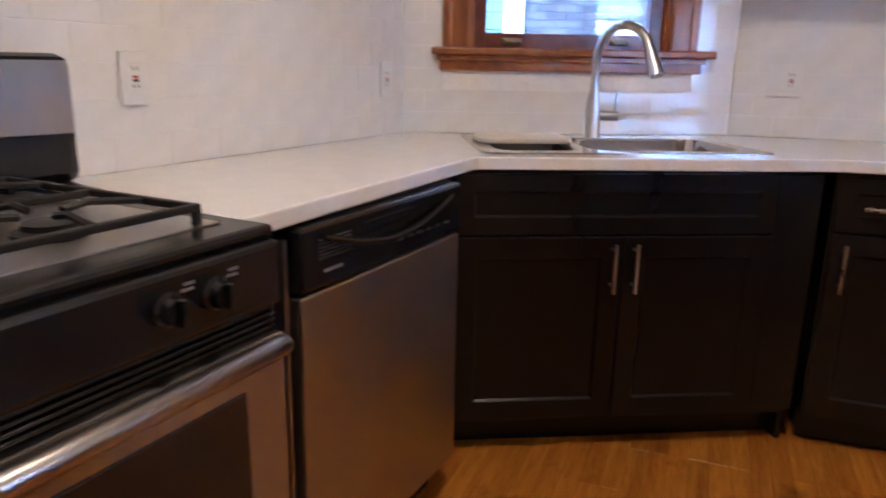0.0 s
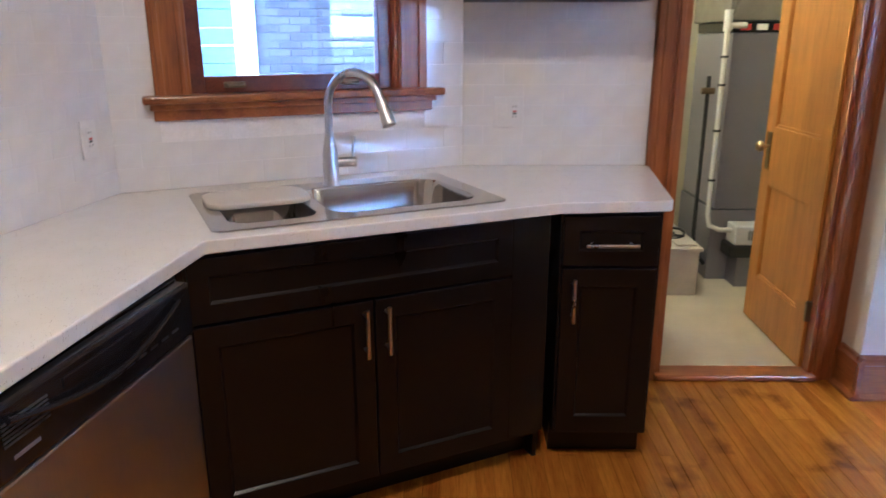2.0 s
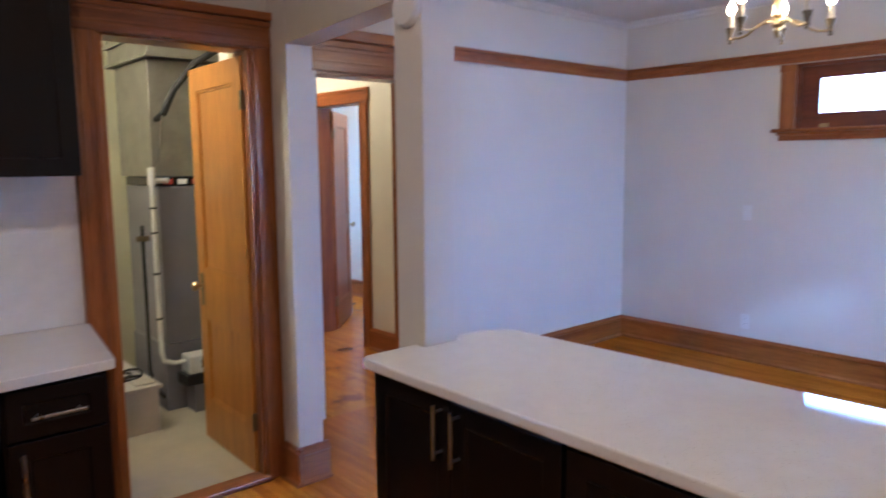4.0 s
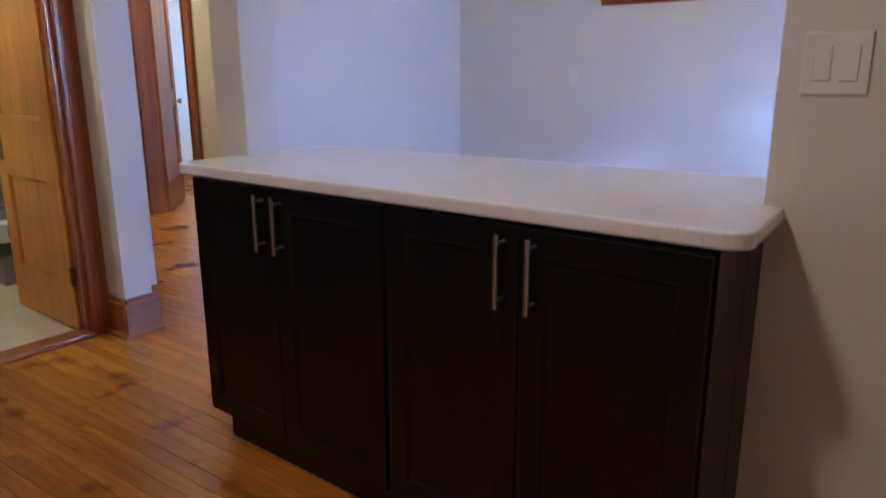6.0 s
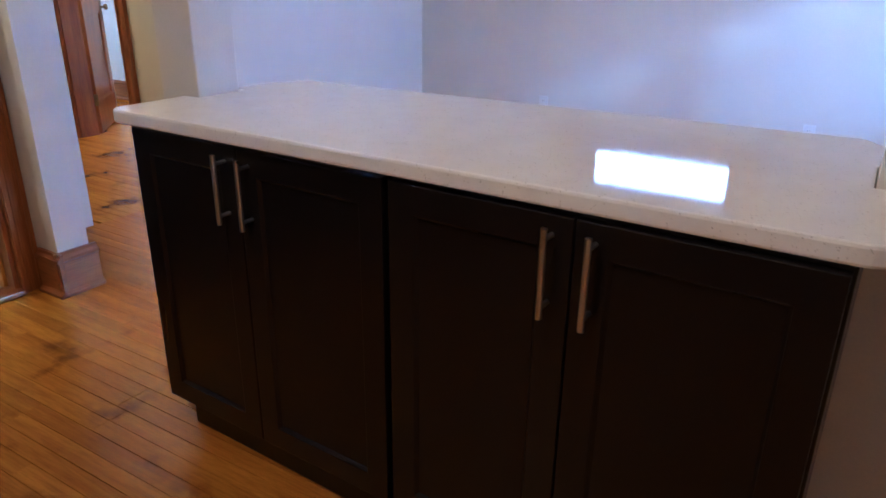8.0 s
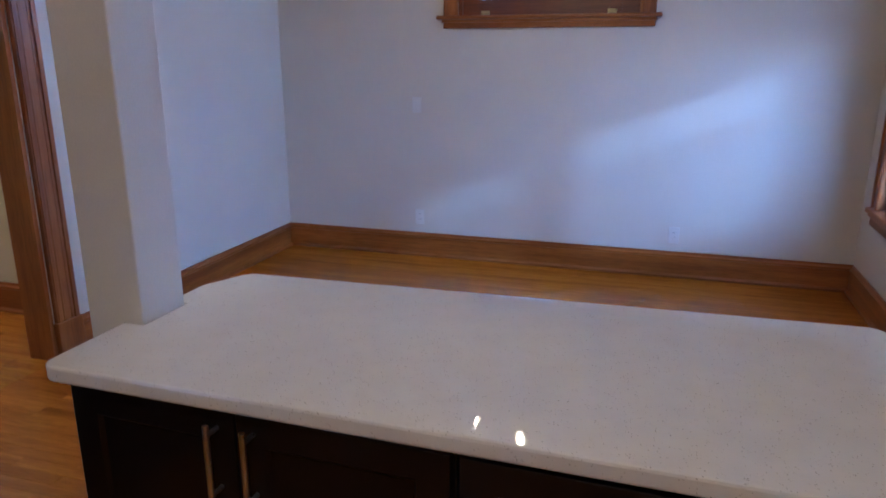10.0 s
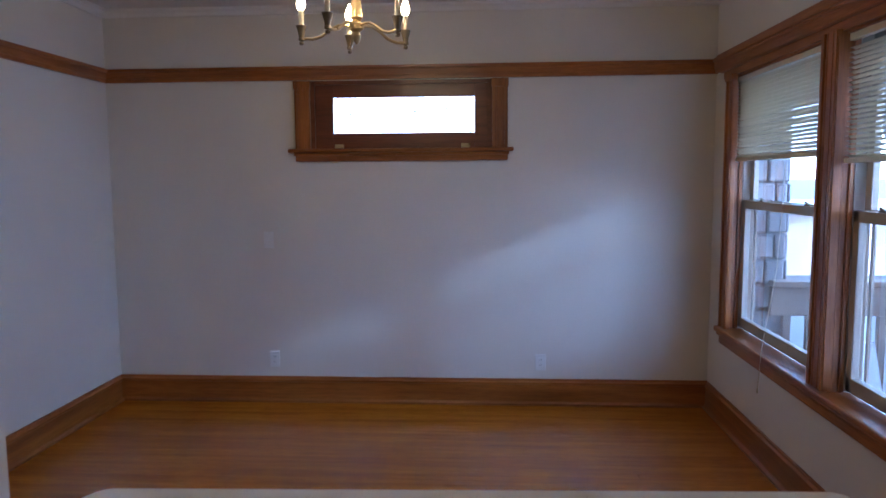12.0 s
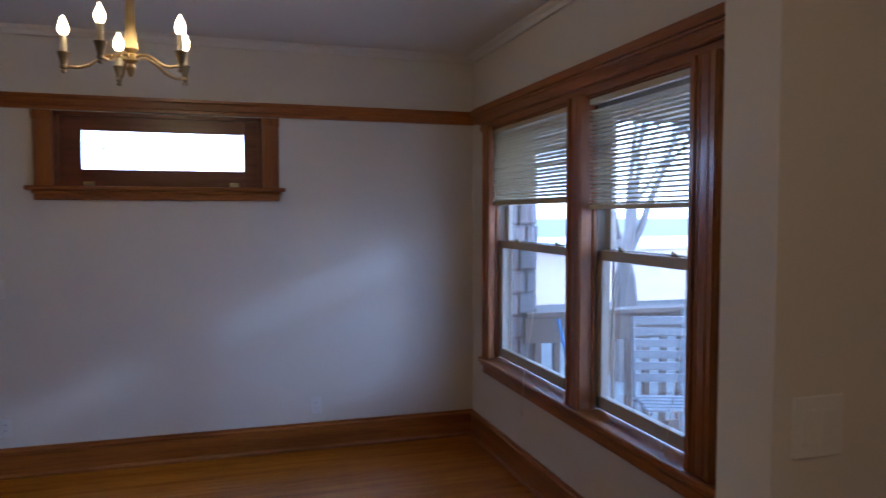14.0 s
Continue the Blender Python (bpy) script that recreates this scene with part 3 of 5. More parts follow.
dg("right_jamb", [(0.965, 0.985, -0.004, 0.15, WZ0, WZ1)], OAK_Z, kw)
ksash = dg("sash", [(0.258, 0.305, 0.03, 0.07, WZ0 + 0.014, WZ1), (0.915, 0.965, 0.03, 0.07, WZ0 + 0.014, WZ1), (0.305, 0.915, 0.03, 0.07, WZ0 + 0.014, WZ0 + 0.068), (0.305, 0.915, 0.03, 0.07, WZ1 - 0.05, WZ1)], OAK_DARK, kw, "dark red-brown sash")
pane = dg("pane", [(0.303, 0.917, 0.048, 0.053, WZ0 + 0.066, WZ1 - 0.048)], PANE, ksash, "clear glass pane", 0)
pane.visible_shadow = False
for u in (0.40, 0.80):
    bm = B()
    box(bm, u - 0.035, u + 0.035, 0.018, 0.032, WZ0 + 0.03, WZ0 + 0.05, 0.003)
    tube(bm, [(u - 0.028, 0.02, WZ0 + 0.04), (u - 0.026, -0.002, WZ0 + 0.036), (u + 0.026, -0.002, WZ0 + 0.036), (u + 0.028, 0.02, WZ0 + 0.04)], 0.005, 8)
    bm.transform(DG)
    part("sash_lift", bm, BRASS_DARK, ksash, "dark bronze sash lift", True)


def blind(name, m, w, top, bottom, label, tilt=50):
    """A slatted blind hanging at local y = 0, x 0..w."""
    root = thing(name, m @ Vector((w / 2, 0, bottom)), label, "window blind", "slatted window blinds")
    bm = B(); box(bm, 0, w, -0.014, 0.014, top - 0.03, top, 0.003); bm.transform(m)
    part("head_rail", bm, BLIND, root)
    slat = B()
    arc = [(-0.0125, -0.0022), (-0.0065, -0.0003), (0, 0.0004), (0.0065, -0.0003), (0.0125, -0.0022)]
    ring = arc + [(q, z - 0.0009) for q, z in reversed(arc)]
    ends = [[slat.verts.new((x, q, z)) for q, z in ring] for x in (0, w)]
    for k in range(len(ring)):
        slat.faces.new((ends[0][k], ends[0][(k + 1) % len(ring)], ends[1][(k + 1) % len(ring)], ends[1][k]))
    slat.faces.new(ends[0][::-1])
    slat.faces.new(ends[1])
    me = mesh_of("slat", slat, SLAT)
    n = int((top - 0.035 - bottom - 0.02) / 0.0205)
    for k in range(n):
        ob = new("slat", me)
        ob.parent = root
        ob.matrix_parent_inverse = BASES[root.name].inverted()
        ob.matrix_basis = m @ Matrix.Translation((0, 0, bottom + 0.03 + k * 0.0205 + random.uniform(-0.0008, 0.0008))) @ Matrix.Rotation(radians(tilt + random.uniform(-3, 3)), 4, "X")
    bm = B(); box(bm, -0.002, w + 0.002, -0.014, 0.014, bottom, bottom + 0.022, 0.004); bm.transform(m)
    part("bottom_rail", bm, BLIND, root)
    for x in (w * 0.14, w * 0.84):
        bm = B(); rod(bm, (x, -0.015, bottom + 0.01), (x, -0.015, top - 0.02), 0.0012, 6); bm.transform(m)
        part("ladder_cord", bm, BLIND, root)
    return root


blind("window_blind", DG @ Matrix.Translation((0.262, 0.005, 0)), 0.70, WZ1 - 0.005, 1.69, "cream slatted blind drawn halfway up the kitchen window")

# dining windows on the east wall
for idx, (y0, y1) in enumerate(WIN):
    w = thing("window_%d" % (idx + 2), (0.97, (y0 + y1) / 2, EZ0), "double-hung window with a tan vinyl sash in an oak frame", "window", kind="structure")
    for nm, a, b in (("left_jamb", y1 - 0.004, y1 + 0.02), ("right_jamb", y0 - 0.02, y0 + 0.004)):
        bm = B(); box(bm, 0.972, 1.052, a, b, EZ0, EZ1, 0.002); part("vinyl_liner", bm, VINYL_SASH, w)
        bm = B(); box(bm, 0.9, 0.971, a, b, EZ0, EZ1, 0.002)
        box(bm, 0.945, 0.96, (a + b) / 2 - 0.022, (a + b) / 2 + 0.022, EZ0, EZ1, 0.002)
        part(nm, bm, OAK_Z, w)
    bm = B(); box(bm, 0.91, 1.1, y0, y1, EZ1 - 0.02, EZ1 + 0.002); part("head_jamb", bm, OAK_Y, w)
    zm = 1.41
    low = B()
    a, b = y0 + 0.012, y1 - 0.012
    for c in ((a, a + 0.045, EZ0 + 0.03, zm + 0.025), (b - 0.045, b, EZ0 + 0.03, zm + 0.025), (a, b, EZ0 + 0.03, EZ0 + 0.095), (a, b, zm - 0.025, zm + 0.025)):
        box(low, 0.972, 1.01, c[0], c[1], c[2], c[3], 0.004)
    lower = part("lower_sash", low, VINYL_SASH, w)
    up = B()
    for c in ((a, a + 0.05, zm, EZ1 - 0.02), (b - 0.05, b, zm, EZ1 - 0.02), (a, b, EZ1 - 0.07, EZ1 - 0.02), (a, b, zm - 0.015, zm + 0.03)):
        box(up, 1.015, 1.05, c[0], c[1], c[2], c[3], 0.004)
    upper = part("upper_sash", up, VINYL_SASH, w)
    for own, x, z0, z1 in ((lower, 0.99, EZ0 + 0.09, zm - 0.02), (upper, 1.032, zm + 0.025, EZ1 - 0.065)):
        bm = B(); box(bm, x, x + 0.005, a + 0.04, b - 0.04, z0, z1)
        p = part("pane", bm, PANE, own, "clear glass pane")
        p.visible_shadow = False
    scr = B()
    for c in ((a, a + 0.02, EZ0 + 0.03, zm + 0.02), (b - 0.02, b, EZ0 + 0.03, zm + 0.02), (a + 0.02, b - 0.02, EZ0 + 0.03, EZ0 + 0.05), (a + 0.02, b - 0.02, zm - 0.01, zm + 0.02)):
        box(scr, 1.053, 1.066, c[0], c[1], c[2], c[3], 0.002)
    sf = part("screen_frame", scr, VINYL_SASH, w)
    bm = B(); box(bm, 1.058, 1.0585, a + 0.018, b - 0.018, EZ0 + 0.048, zm - 0.008)
    part("insect_screen", bm, SCREEN, sf, "fine grey half screen")
    for f in (0.25, 0.75):
        bm = B(); y = a + (b - a) * f
        box(bm, 0.975, 1.01, y - 0.025, y + 0.025, zm + 0.024, zm + 0.034, 0.003)
        rod(bm, (0.99, y, zm + 0.03), (0.978, y + 0.02, zm + 0.044), 0.006, 8)
        part("sash_lock", bm, BRASS_DARK, lower, "small dark sash lock")
    blind("window_blind", rz(90, (0.932, y0 + 0.012, 0)), y1 - y0 - 0.024, EZ1 - 0.022, 1.672 if idx == 0 else 1.637, "cream slatted blind drawn halfway up the dining window", 38 if idx == 0 else 20)
    cord = thing("blind_cord", (0.91, y0 + 0.3, 0.6), "thin white blind cord hanging below the sill" if idx == 0 else "thin white blind cord", "cord")
    yc = y0 + 0.42 if idx == 0 else y0 + 0.05
    bm = B(); tube(bm, [(0.91, yc - 0.02, 1.64), (0.895, yc, 1.1), (0.845, yc + 0.03, 0.66), (0.835, yc + 0.035, 0.45 if idx == 0 else 0.7)], 0.0016, 6)
    part("string", bm, BLIND, cord)
    bm = B(); lathe(bm, [(0.003, 0), (0.006, 0.008), (0.005, 0.028), (0.002, 0.032)], (0.835, yc + 0.035, (0.43 if idx == 0 else 0.68)), 10); part("tassel", bm, BLIND, cord, "", True)

wt = thing("window_trim_east", (0.905, 3.6, EZ0), "oak casing, stool and apron shared by the paired windows", "window trim", kind="structure")
bm = B(); casing(bm, 0.878, 0.905, 4.53, 4.645, EZ0 + 0.02, 2.20, 1, "-x"); box(bm, 0.865, 0.905, 4.525, 4.65, 2.16, 2.2, 0.004); part("left_casing", bm, OAK_Z, wt)
bm = B(); casing(bm, 0.878, 0.92, 3.25, 3.395, EZ0 + 0.02, 2.20, 1, "-x"); part("mullion_casing", bm, OAK_Z, wt)
bm = B(); casing(bm, 0.878, 0.905, 2.235, 2.39, EZ0 + 0.02, 2.20, 1, "-x"); part("right_casing", bm, OAK_Z, wt)
bm = B(); casing(bm, 0.868, 0.905, 1.30, 4.76, 2.232, 2.30, 1, "-x"); box(bm, 0.892, 0.906, 1.30, 4.75, 2.19, 2.234); box(bm, 0.85, 0.905, 1.30, 4.78, 2.30, 2.346, 0.008); part("head_casing", bm, OAK_Y, wt)
bm = B(); box(bm, 0.848, 1., 2.1, 4.665, EZ0 - 0.014, EZ0 + 0.018, 0.009); part("window_stool", bm, OAK_Y, wt)
bm = B(); box(bm, 0.878, 0.905, 2.12, 4.645, EZ0 - 0.09, EZ0 - 0.014, 0.004); box(bm, 0.862, 0.905, 2.11, 4.655, EZ0 - 0.036, EZ0 - 0.014, 0.008); part("apron", bm, OAK_Y, wt)

# high leaded window on the north wall
hw = thing("window_4", (-1.19, NY, FW[2]), "small high window of leaded obscure glass in dark wood", "window", kind="structure")
y = NY
bm = B(); casing(bm, -1.918, FW[0], y - 0.022, y, FW[2], 2.245, 1, "-y"); box(bm, -1.923, FW[0] + 0.005, y - 0.03, y, 2.19, 2.245, 0.004); part("left_casing", bm, OAK_Z, hw)
bm = B(); casing(bm, FW[1], -0.466, y - 0.022, y, FW[2], 2.245, 1, "-y"); box(bm, FW[1] - 0.005, -0.461, y - 0.03, y, 2.19, 2.245, 0.004); part("right_casing", bm, OAK_Z, hw)
bm = B(); box(bm, -1.963, -0.426, y - 0.06, y + 0.03, FW[2] - 0.012, FW[2] + 0.014, 0.008); part("window_sill", bm, OAK_X, hw)
bm = B(); box(bm, -1.918, -0.466, y - 0.025, y, 1.70, FW[2] - 0.012, 0.004); box(bm, -1.928, -0.456, y - 0.04, y, FW[2] - 0.034, FW[2] - 0.012, 0.006); part("apron", bm, OAK_X, hw)
bm = B(); box(bm, FW[0], FW[0] + 0.03, y, y + 0.12, FW[2], FW[3]); box(bm, FW[1] - 0.03, FW[1], y, y + 0.12, FW[2], FW[3]); box(bm, FW[0], FW[1], y, y + 0.12, FW[3] - 0.025, FW[3]); part("jambs", bm, OAK_DARK, hw)
bm = B()
gx0, gx1, gz0, gz1 = -1.659, -0.689, 1.893, 2.133
for c in ((FW[0] + 0.028, gx0, FW[2] + 0.014, FW[3] - 0.02), (gx1, FW[1] - 0.028, FW[2] + 0.014, FW[3] - 0.02), (gx0, gx1, FW[2] + 0.014, gz0), (gx0, gx1, gz1, FW[3] - 0.02)):
    box(bm, c[0], c[1], y + 0.02, y + 0.06, c[2], c[3], 0.003)
hs = part("sash", bm, OAK_DARK, hw, "dark stained sash")
bm = B(); box(bm, gx0 - 0.01, gx1 + 0.01, y + 0.036, y + 0.041, gz0 - 0.01, gz1 + 0.01)
p = part("pane", bm, FROST, hs, "bright obscure glass")
p.visible_shadow = False
gw, gh = gx1 - gx0, gz1 - gz0
CAMES = [(f * gw - 0.0025, f * gw + 0.0025, 0.0, gh) for f in (0.03, 0.12, 0.155, 0.6, 0.64, 0.97)]
CAMES += [(0.0, gw, z, z + 0.004) for z in (0.012, gh - 0.016)] + [(0.03 * gw, 0.12 * gw, gh / 2, gh / 2 + 0.004)]
for c in CAMES:
    bm = B(); box(bm, gx0 + c[0], gx0 + c[1], y + 0.033, y + 0.044, gz0 + c[2], gz0 + c[3]); part("lead_came", bm, LEAD, hs)
for f, zz in ((0.135, 0.5), (0.58, 0.45), (0.58, 0.55), (0.81, 0.35), (0.81, 0.63)):
    bm = B(); tube(bm, [(gx0 + f * gw + 0.06 * (k - 3) / 6, y + 0.035, gz0 + zz * gh + 0.012 * math.sin(math.pi * k / 6)) for k in range(7)], 0.002, 6, [0.001, 0.003, 0.005, 0.006, 0.005, 0.003, 0.001])
    part("leaf_motif", bm, LEAD, hs, "small leaded leaf", True)
for x in (-1.62, -0.75):
    bm = B(); box(bm, x - 0.03, x + 0.03, y + 0.008, y + 0.022, FW[2] + 0.018, FW[2] + 0.045, 0.003); rod(bm, (x - 0.02, y + 0.005, FW[2] + 0.03), (x + 0.02, y + 0.005, FW[2] + 0.03), 0.006, 8)
    part("sash_hinge", bm, BRASS, hs, "small brass hinge")

# ---- kitchen ----


def bar_handle(bm, x, z0, z1, y, r=0.006, flat=False):
    """Upright bar pull on a face at local y, standing out along -y."""
    rod(bm, (x, y - 0.032, z0), (x, y - 0.032, z1), r, 12)
    for z in (z0 + 0.02, z1 - 0.02):
        rod(bm, (x, y - 0.032, z), (x, y, z), r * 0.8, 10)
    return bm


def bar_handle_h(bm, x0, x1, z, y, r=0.006):
    rod(bm, (x0, y - 0.032, z), (x1, y - 0.032, z), r, 12)
    for x in (x0 + 0.02, x1 - 0.02):
        rod(bm, (x, y - 0.032, z), (x, y, z), r * 0.8, 10)
    return bm


def shaker(name, parent, m, x0, x1, z0, z1, y, handle=None, rail=0.06):
    """A shaker front on the plane local y, with an optional handle (x, z0, z1) or ('h', x0, x1, z)."""
    bm = B()
    t = 0.02
    r = min(rail, (z1 - z0) * 0.3)
    slab(bm, [[(x0, z0), (x1, z0), (x1, z1), (x0, z1)], [(x0 + rail, z0 + r), (x1 - rail, z0 + r), (x1 - rail, z1 - r), (x0 + rail, z1 - r)]], 0, t, 0.002)
    bm.transform(m @ Matrix.Translation((0, y, 0)) @ Matrix.Rotation(radians(90), 4, "X"))
    a, b, c, e = x0 + rail, x1 - rail, z0 + r, z1 - r
    for p, q, ip, iq in (((a, c), (b, c), (a + 0.006, c + 0.006), (b - 0.006, c + 0.006)), ((b, c), (b, e), (b - 0.006, c + 0.006), (b - 0.006, e - 0.006)), ((b, e), (a, e), (b - 0.006, e - 0.006), (a + 0.006, e - 0.006)), ((a, e), (a, c), (a + 0.006, e - 0.006), (a + 0.006, c + 0.006))):
        vs = [bm.verts.new(m @ Vector((u, yy, w))) for (u, w), yy in ((p, y - t + 0.002), (q, y - t + 0.002), (iq, y - t + 0.0085), (ip, y - t + 0.0085))]
        bm.faces.new(vs)
    d = part(name, bm, ESPRESSO, parent)
    bm = B(); box(bm, x0 + rail - 0.004, x1 - rail + 0.004, y - t + 0.009, y - 0.003, z0 + r - 0.004, z1 - r + 0.004); bm.transform(m)
    part("panel", bm, ESPRESSO, d)
    if handle:
        bm = B()
        if handle[0] == "h":
            bar_handle_h(bm, handle[1], handle[2], handle[3], y - t)
        else:
            bar_handle(bm, handle[0], handle[1], handle[2], y - t)
        bm.transform(m)
        part("handle", bm, CHROME, d, "satin nickel bar handle", True)
    return d


def local_box_part(name, parent, m, boxes, material, label="", bevel=0.002, smooth=False):
    bm = B()
    for b in boxes:
        box(bm, *b, bevel)
    bm.transform(m)
    return part(name, bm, material, parent, label, smooth)


CAB = "black-brown espresso shaker "
# sink base cabinet, set across the corner
DF = -0.68
sc = thing("sink_cabinet", DG @ Vector((0.64, -0.6, 0)), "black-brown shaker sink cabinet, two doors under a false drawer", "cabinet", "espresso base cabinets")
local_box_part("side_panel", sc, DG, [(0.10, 0.118, DF, -0.06, 0.0, 0.883)], ESPRESSO)
local_box_part("side_panel", sc, DG, [(1.19, 1.208, DF + 0.03, -0.06, 0.0, 0.883)], ESPRESSO)
local_box_part("front_frame", sc, DG, [(0.118, 1.19, DF, DF + 0.05, 0.11, 0.883)], ESPRESSO)
local_box_part("bottom", sc, DG, [(0.118, 1.19, DF + 0.05, -0.1, 0.11, 0.13)], ESPRESSO)
local_box_part("toe_kick", sc, DG, [(0.118, 1.25, DF + 0.085, DF + 0.10, 0.0, 0.11)], ESPRESSO)
shaker("false_drawer", sc, DG, 0.125, 1.06, 0.70, 0.872, DF, None, 0.05)
shaker("door", sc, DG, 0.125, 0.609, 0.125, 0.69, DF, (0.58, 0.53, 0.675))
shaker("door", sc, DG, 0.615, 1.06, 0.125, 0.69, DF, (0.645, 0.53, 0.675))
local_box_part("filler", sc, DG, [(1.065, 1.20, DF - 0.012, DF, 0.125, 0.872)], ESPRESSO)

# narrow cabinet at the counter's end
NC = rz(90, (-2.105, -0.055, 0))
nc = thing("narrow_cabinet", (-2.35, 0.09, 0), CAB + "narrow cabinet with one drawer and one door", "cabinet", "espresso base cabinets")
local_box_part("body", nc, NC, [(0.0, 0.315, 0, 0.62, 0.11, 0.883)], ESPRESSO)
local_box_part("toe_kick", nc, NC, [(0.0, 0.315, 0.075, 0.62, 0.0, 0.11)], ESPRESSO)
shaker("drawer", nc, NC, 0.008, 0.304, 0.712, 0.872, 0, ("h", 0.075, 0.235, 0.785), 0.05)
shaker("door", nc, NC, 0.008, 0.304, 0.125, 0.702, 0, (0.044, 0.53, 0.675))

# dishwasher
dw = thing("dishwasher", S @ Vector((0.4, -0.4, 0)), "built-in dishwasher with a stainless door and black control panel", "dishwasher")
SF = -0.545
local_box_part("body", dw, S, [(0.14, 0.768, SF, -0.05, 0.10, 0.88)], BLACK)
local_box_part("door", dw, S, [(0.143, 0.765, SF - 0.03, SF, 0.12, 0.75)], STEEL, "brushed stainless door panel", 0.006)
cp = local_box_part("control_panel", dw, S, [(0.143, 0.765, SF - 0.036, SF, 0.756, 0.878)], BLACK, "black control panel", 0.008)
bm = B()
tube(bm, [(0.2 + 0.5 * k / 12, SF - 0.042 - 0.008 * math.sin(math.pi * k / 12), 0.854 - 0.045 * math.sin(math.pi * k / 12)) for k in range(13)], 0.006, 8)
bm.transform(S); part("handle_lip", bm, BLACK, cp, "", True)
local_box_part("handle_recess", cp, S, [(0.33, 0.53, SF - 0.039, SF - 0.03, 0.838, 0.858)], BLACK)
for k in range(6):
    local_box_part("vent_slot", cp, S, [(0.19, 0.29, SF - 0.0385, SF - 0.03, 0.812 + k * 0.007, 0.815 + k * 0.007)], SLOT, "", 0)
for k in range(6):
    local_box_part("button", cp, S, [(0.46 + k * 0.042, 0.487 + k * 0.042, SF - 0.0368, SF - 0.03, 0.79, 0.796)], SLOT, "", 0.001)
local_box_part("name_bar", cp, S, [(0.205, 0.262, SF - 0.0375, SF - 0.03, 0.785, 0.791)], GREY_METAL, "pale printed mark", 0)
local_box_part("toe_panel", dw, S, [(0.145, 0.763, SF + 0.05, SF + 0.07, 0.0, 0.10)], BLACK)
fl = thing("filler_panel", S @ Vector((0.05, -0.5, 0)), "dark filler panel with a bright metal edge beside the stove", "panel")
local_box_part("board", fl, S, [(0.02, 0.138, SF + 0.02, -0.05, 0.0, 0.88)], ESPRESSO)
local_box_part("edge_strip", fl, S, [(0.122, 0.134, SF - 0.012, SF + 0.02, 0.04, 0.86)], STEEL, "bright metal strip")

# gas stove
st = thing("gas_stove", S @ Vector((-0.4, -0.35, 0)), "freestanding gas stove, stainless door under a black cooktop", "stove")
X0, X1, YF = -0.752, 0.008, -0.625
local_box_part("body", st, S, [(X0, X1, YF, -0.03, 0.06, 0.90)], BLACK, "", 0.004)
local_box_part("cooktop", st, S, [(X0 - 0.002, X1 + 0.002, YF - 0.015, -0.05, 0.90, 0.922)], BLACK, "", 0.008)
local_box_part("cooktop_tray", st, S, [(X0 + 0.04, X1 - 0.04, YF + 0.05, -0.09, 0.9215, 0.9245)], STEEL, "steel burner tray", 0.001)
bg = local_box_part("backguard", st, S, [(X0, X1 + 0.092, -0.075, -0.015, 0.922, 1.168)], BLACK, "black backguard frame", 0.022)
local_box_part("backguard_panel", bg, S, [(X0 + 0.03, X1 + 0.078, -0.080, -0.07, 1.02, 1.155)], STEEL, "stainless facing", 0.003)
cpn = local_box_part("control_panel", st, S, [(X0, X1, YF - 0.03, YF, 0.80, 0.9)], BLACK, "", 0.008)
for kx in (-0.137, -0.216, -0.53, -0.61):
    bm = B()
    lathe(bm, [(0.024, 0), (0.024, 0.012), (0.019, 0.016), (0.017, 0.03), (0.002, 0.032)], (kx, YF - 0.03, 0.856), 18, Matrix.Rotation(radians(90), 4, "X"))
    box(bm, kx - 0.005, kx + 0.005, YF - 0.072, YF - 0.045, 0.838, 0.874, 0.002)
    bm.transform(S); part("knob", bm, BLACK, cpn, "black burner knob", True)
    local_box_part("dial_mark", cpn, S, [(kx + 0.03, kx + 0.05, YF - 0.0312, YF - 0.0295, 0.868, 0.872), (kx + 0.034, kx + 0.052, YF - 0.0312, YF - 0.0295, 0.876, 0.88)], GREY_METAL, "pale printed dial mark", 0)
local_box_part("vent_trim", st, S, [(X0 + 0.01, X1 - 0.01, YF - 0.02, YF, 0.76 + k * 0.0105, 0.766 + k * 0.0105) for k in range(4)], BLACK)
od = local_box_part("oven_door", st, S, [(X0 + 0.006, X1 - 0.006, YF - 0.035, YF, 0.22, 0.755)], STEEL, "stainless oven door", 0.006)
local_box_part("window", od, S, [(X0 + 0.095, X1 - 0.095, YF - 0.038, YF - 0.03, 0.33, 0.69)], DARKGLASS, "dark oven glass", 0.004)
bm = B()
tube(bm, [(X0 + 0.035, YF - 0.03, 0.728), (X0 + 0.04, YF - 0.06, 0.748), (X0 + 0.075, YF - 0.083, 0.762), (-0.41, YF - 0.088, 0.762), (X1 - 0.075, YF - 0.083, 0.762), (X1 - 0.04, YF - 0.06, 0.748), (X1 - 0.035, YF - 0.03, 0.728)], 0.0165, 14)
bm.transform(S); part("handle", bm, STEEL, od, "tubular stainless handle", True)
local_box_part("drawer", st, S, [(X0 + 0.006, X1 - 0.006, YF - 0.03, YF, 0.07, 0.212)], STEEL, "stainless storage drawer", 0.005)
for bx in (-0.22, -0.60):
    for by in (-0.20, -0.45):
        bm = B(); lathe(bm, [(0.05, 0), (0.05, 0.008), (0.036, 0.012), (0.036, 0.02), (0.002, 0.022)], (bx, by, 0.924), 18); bm.transform(S)
        part("burner", bm, IRON, st, "black burner cap", True)
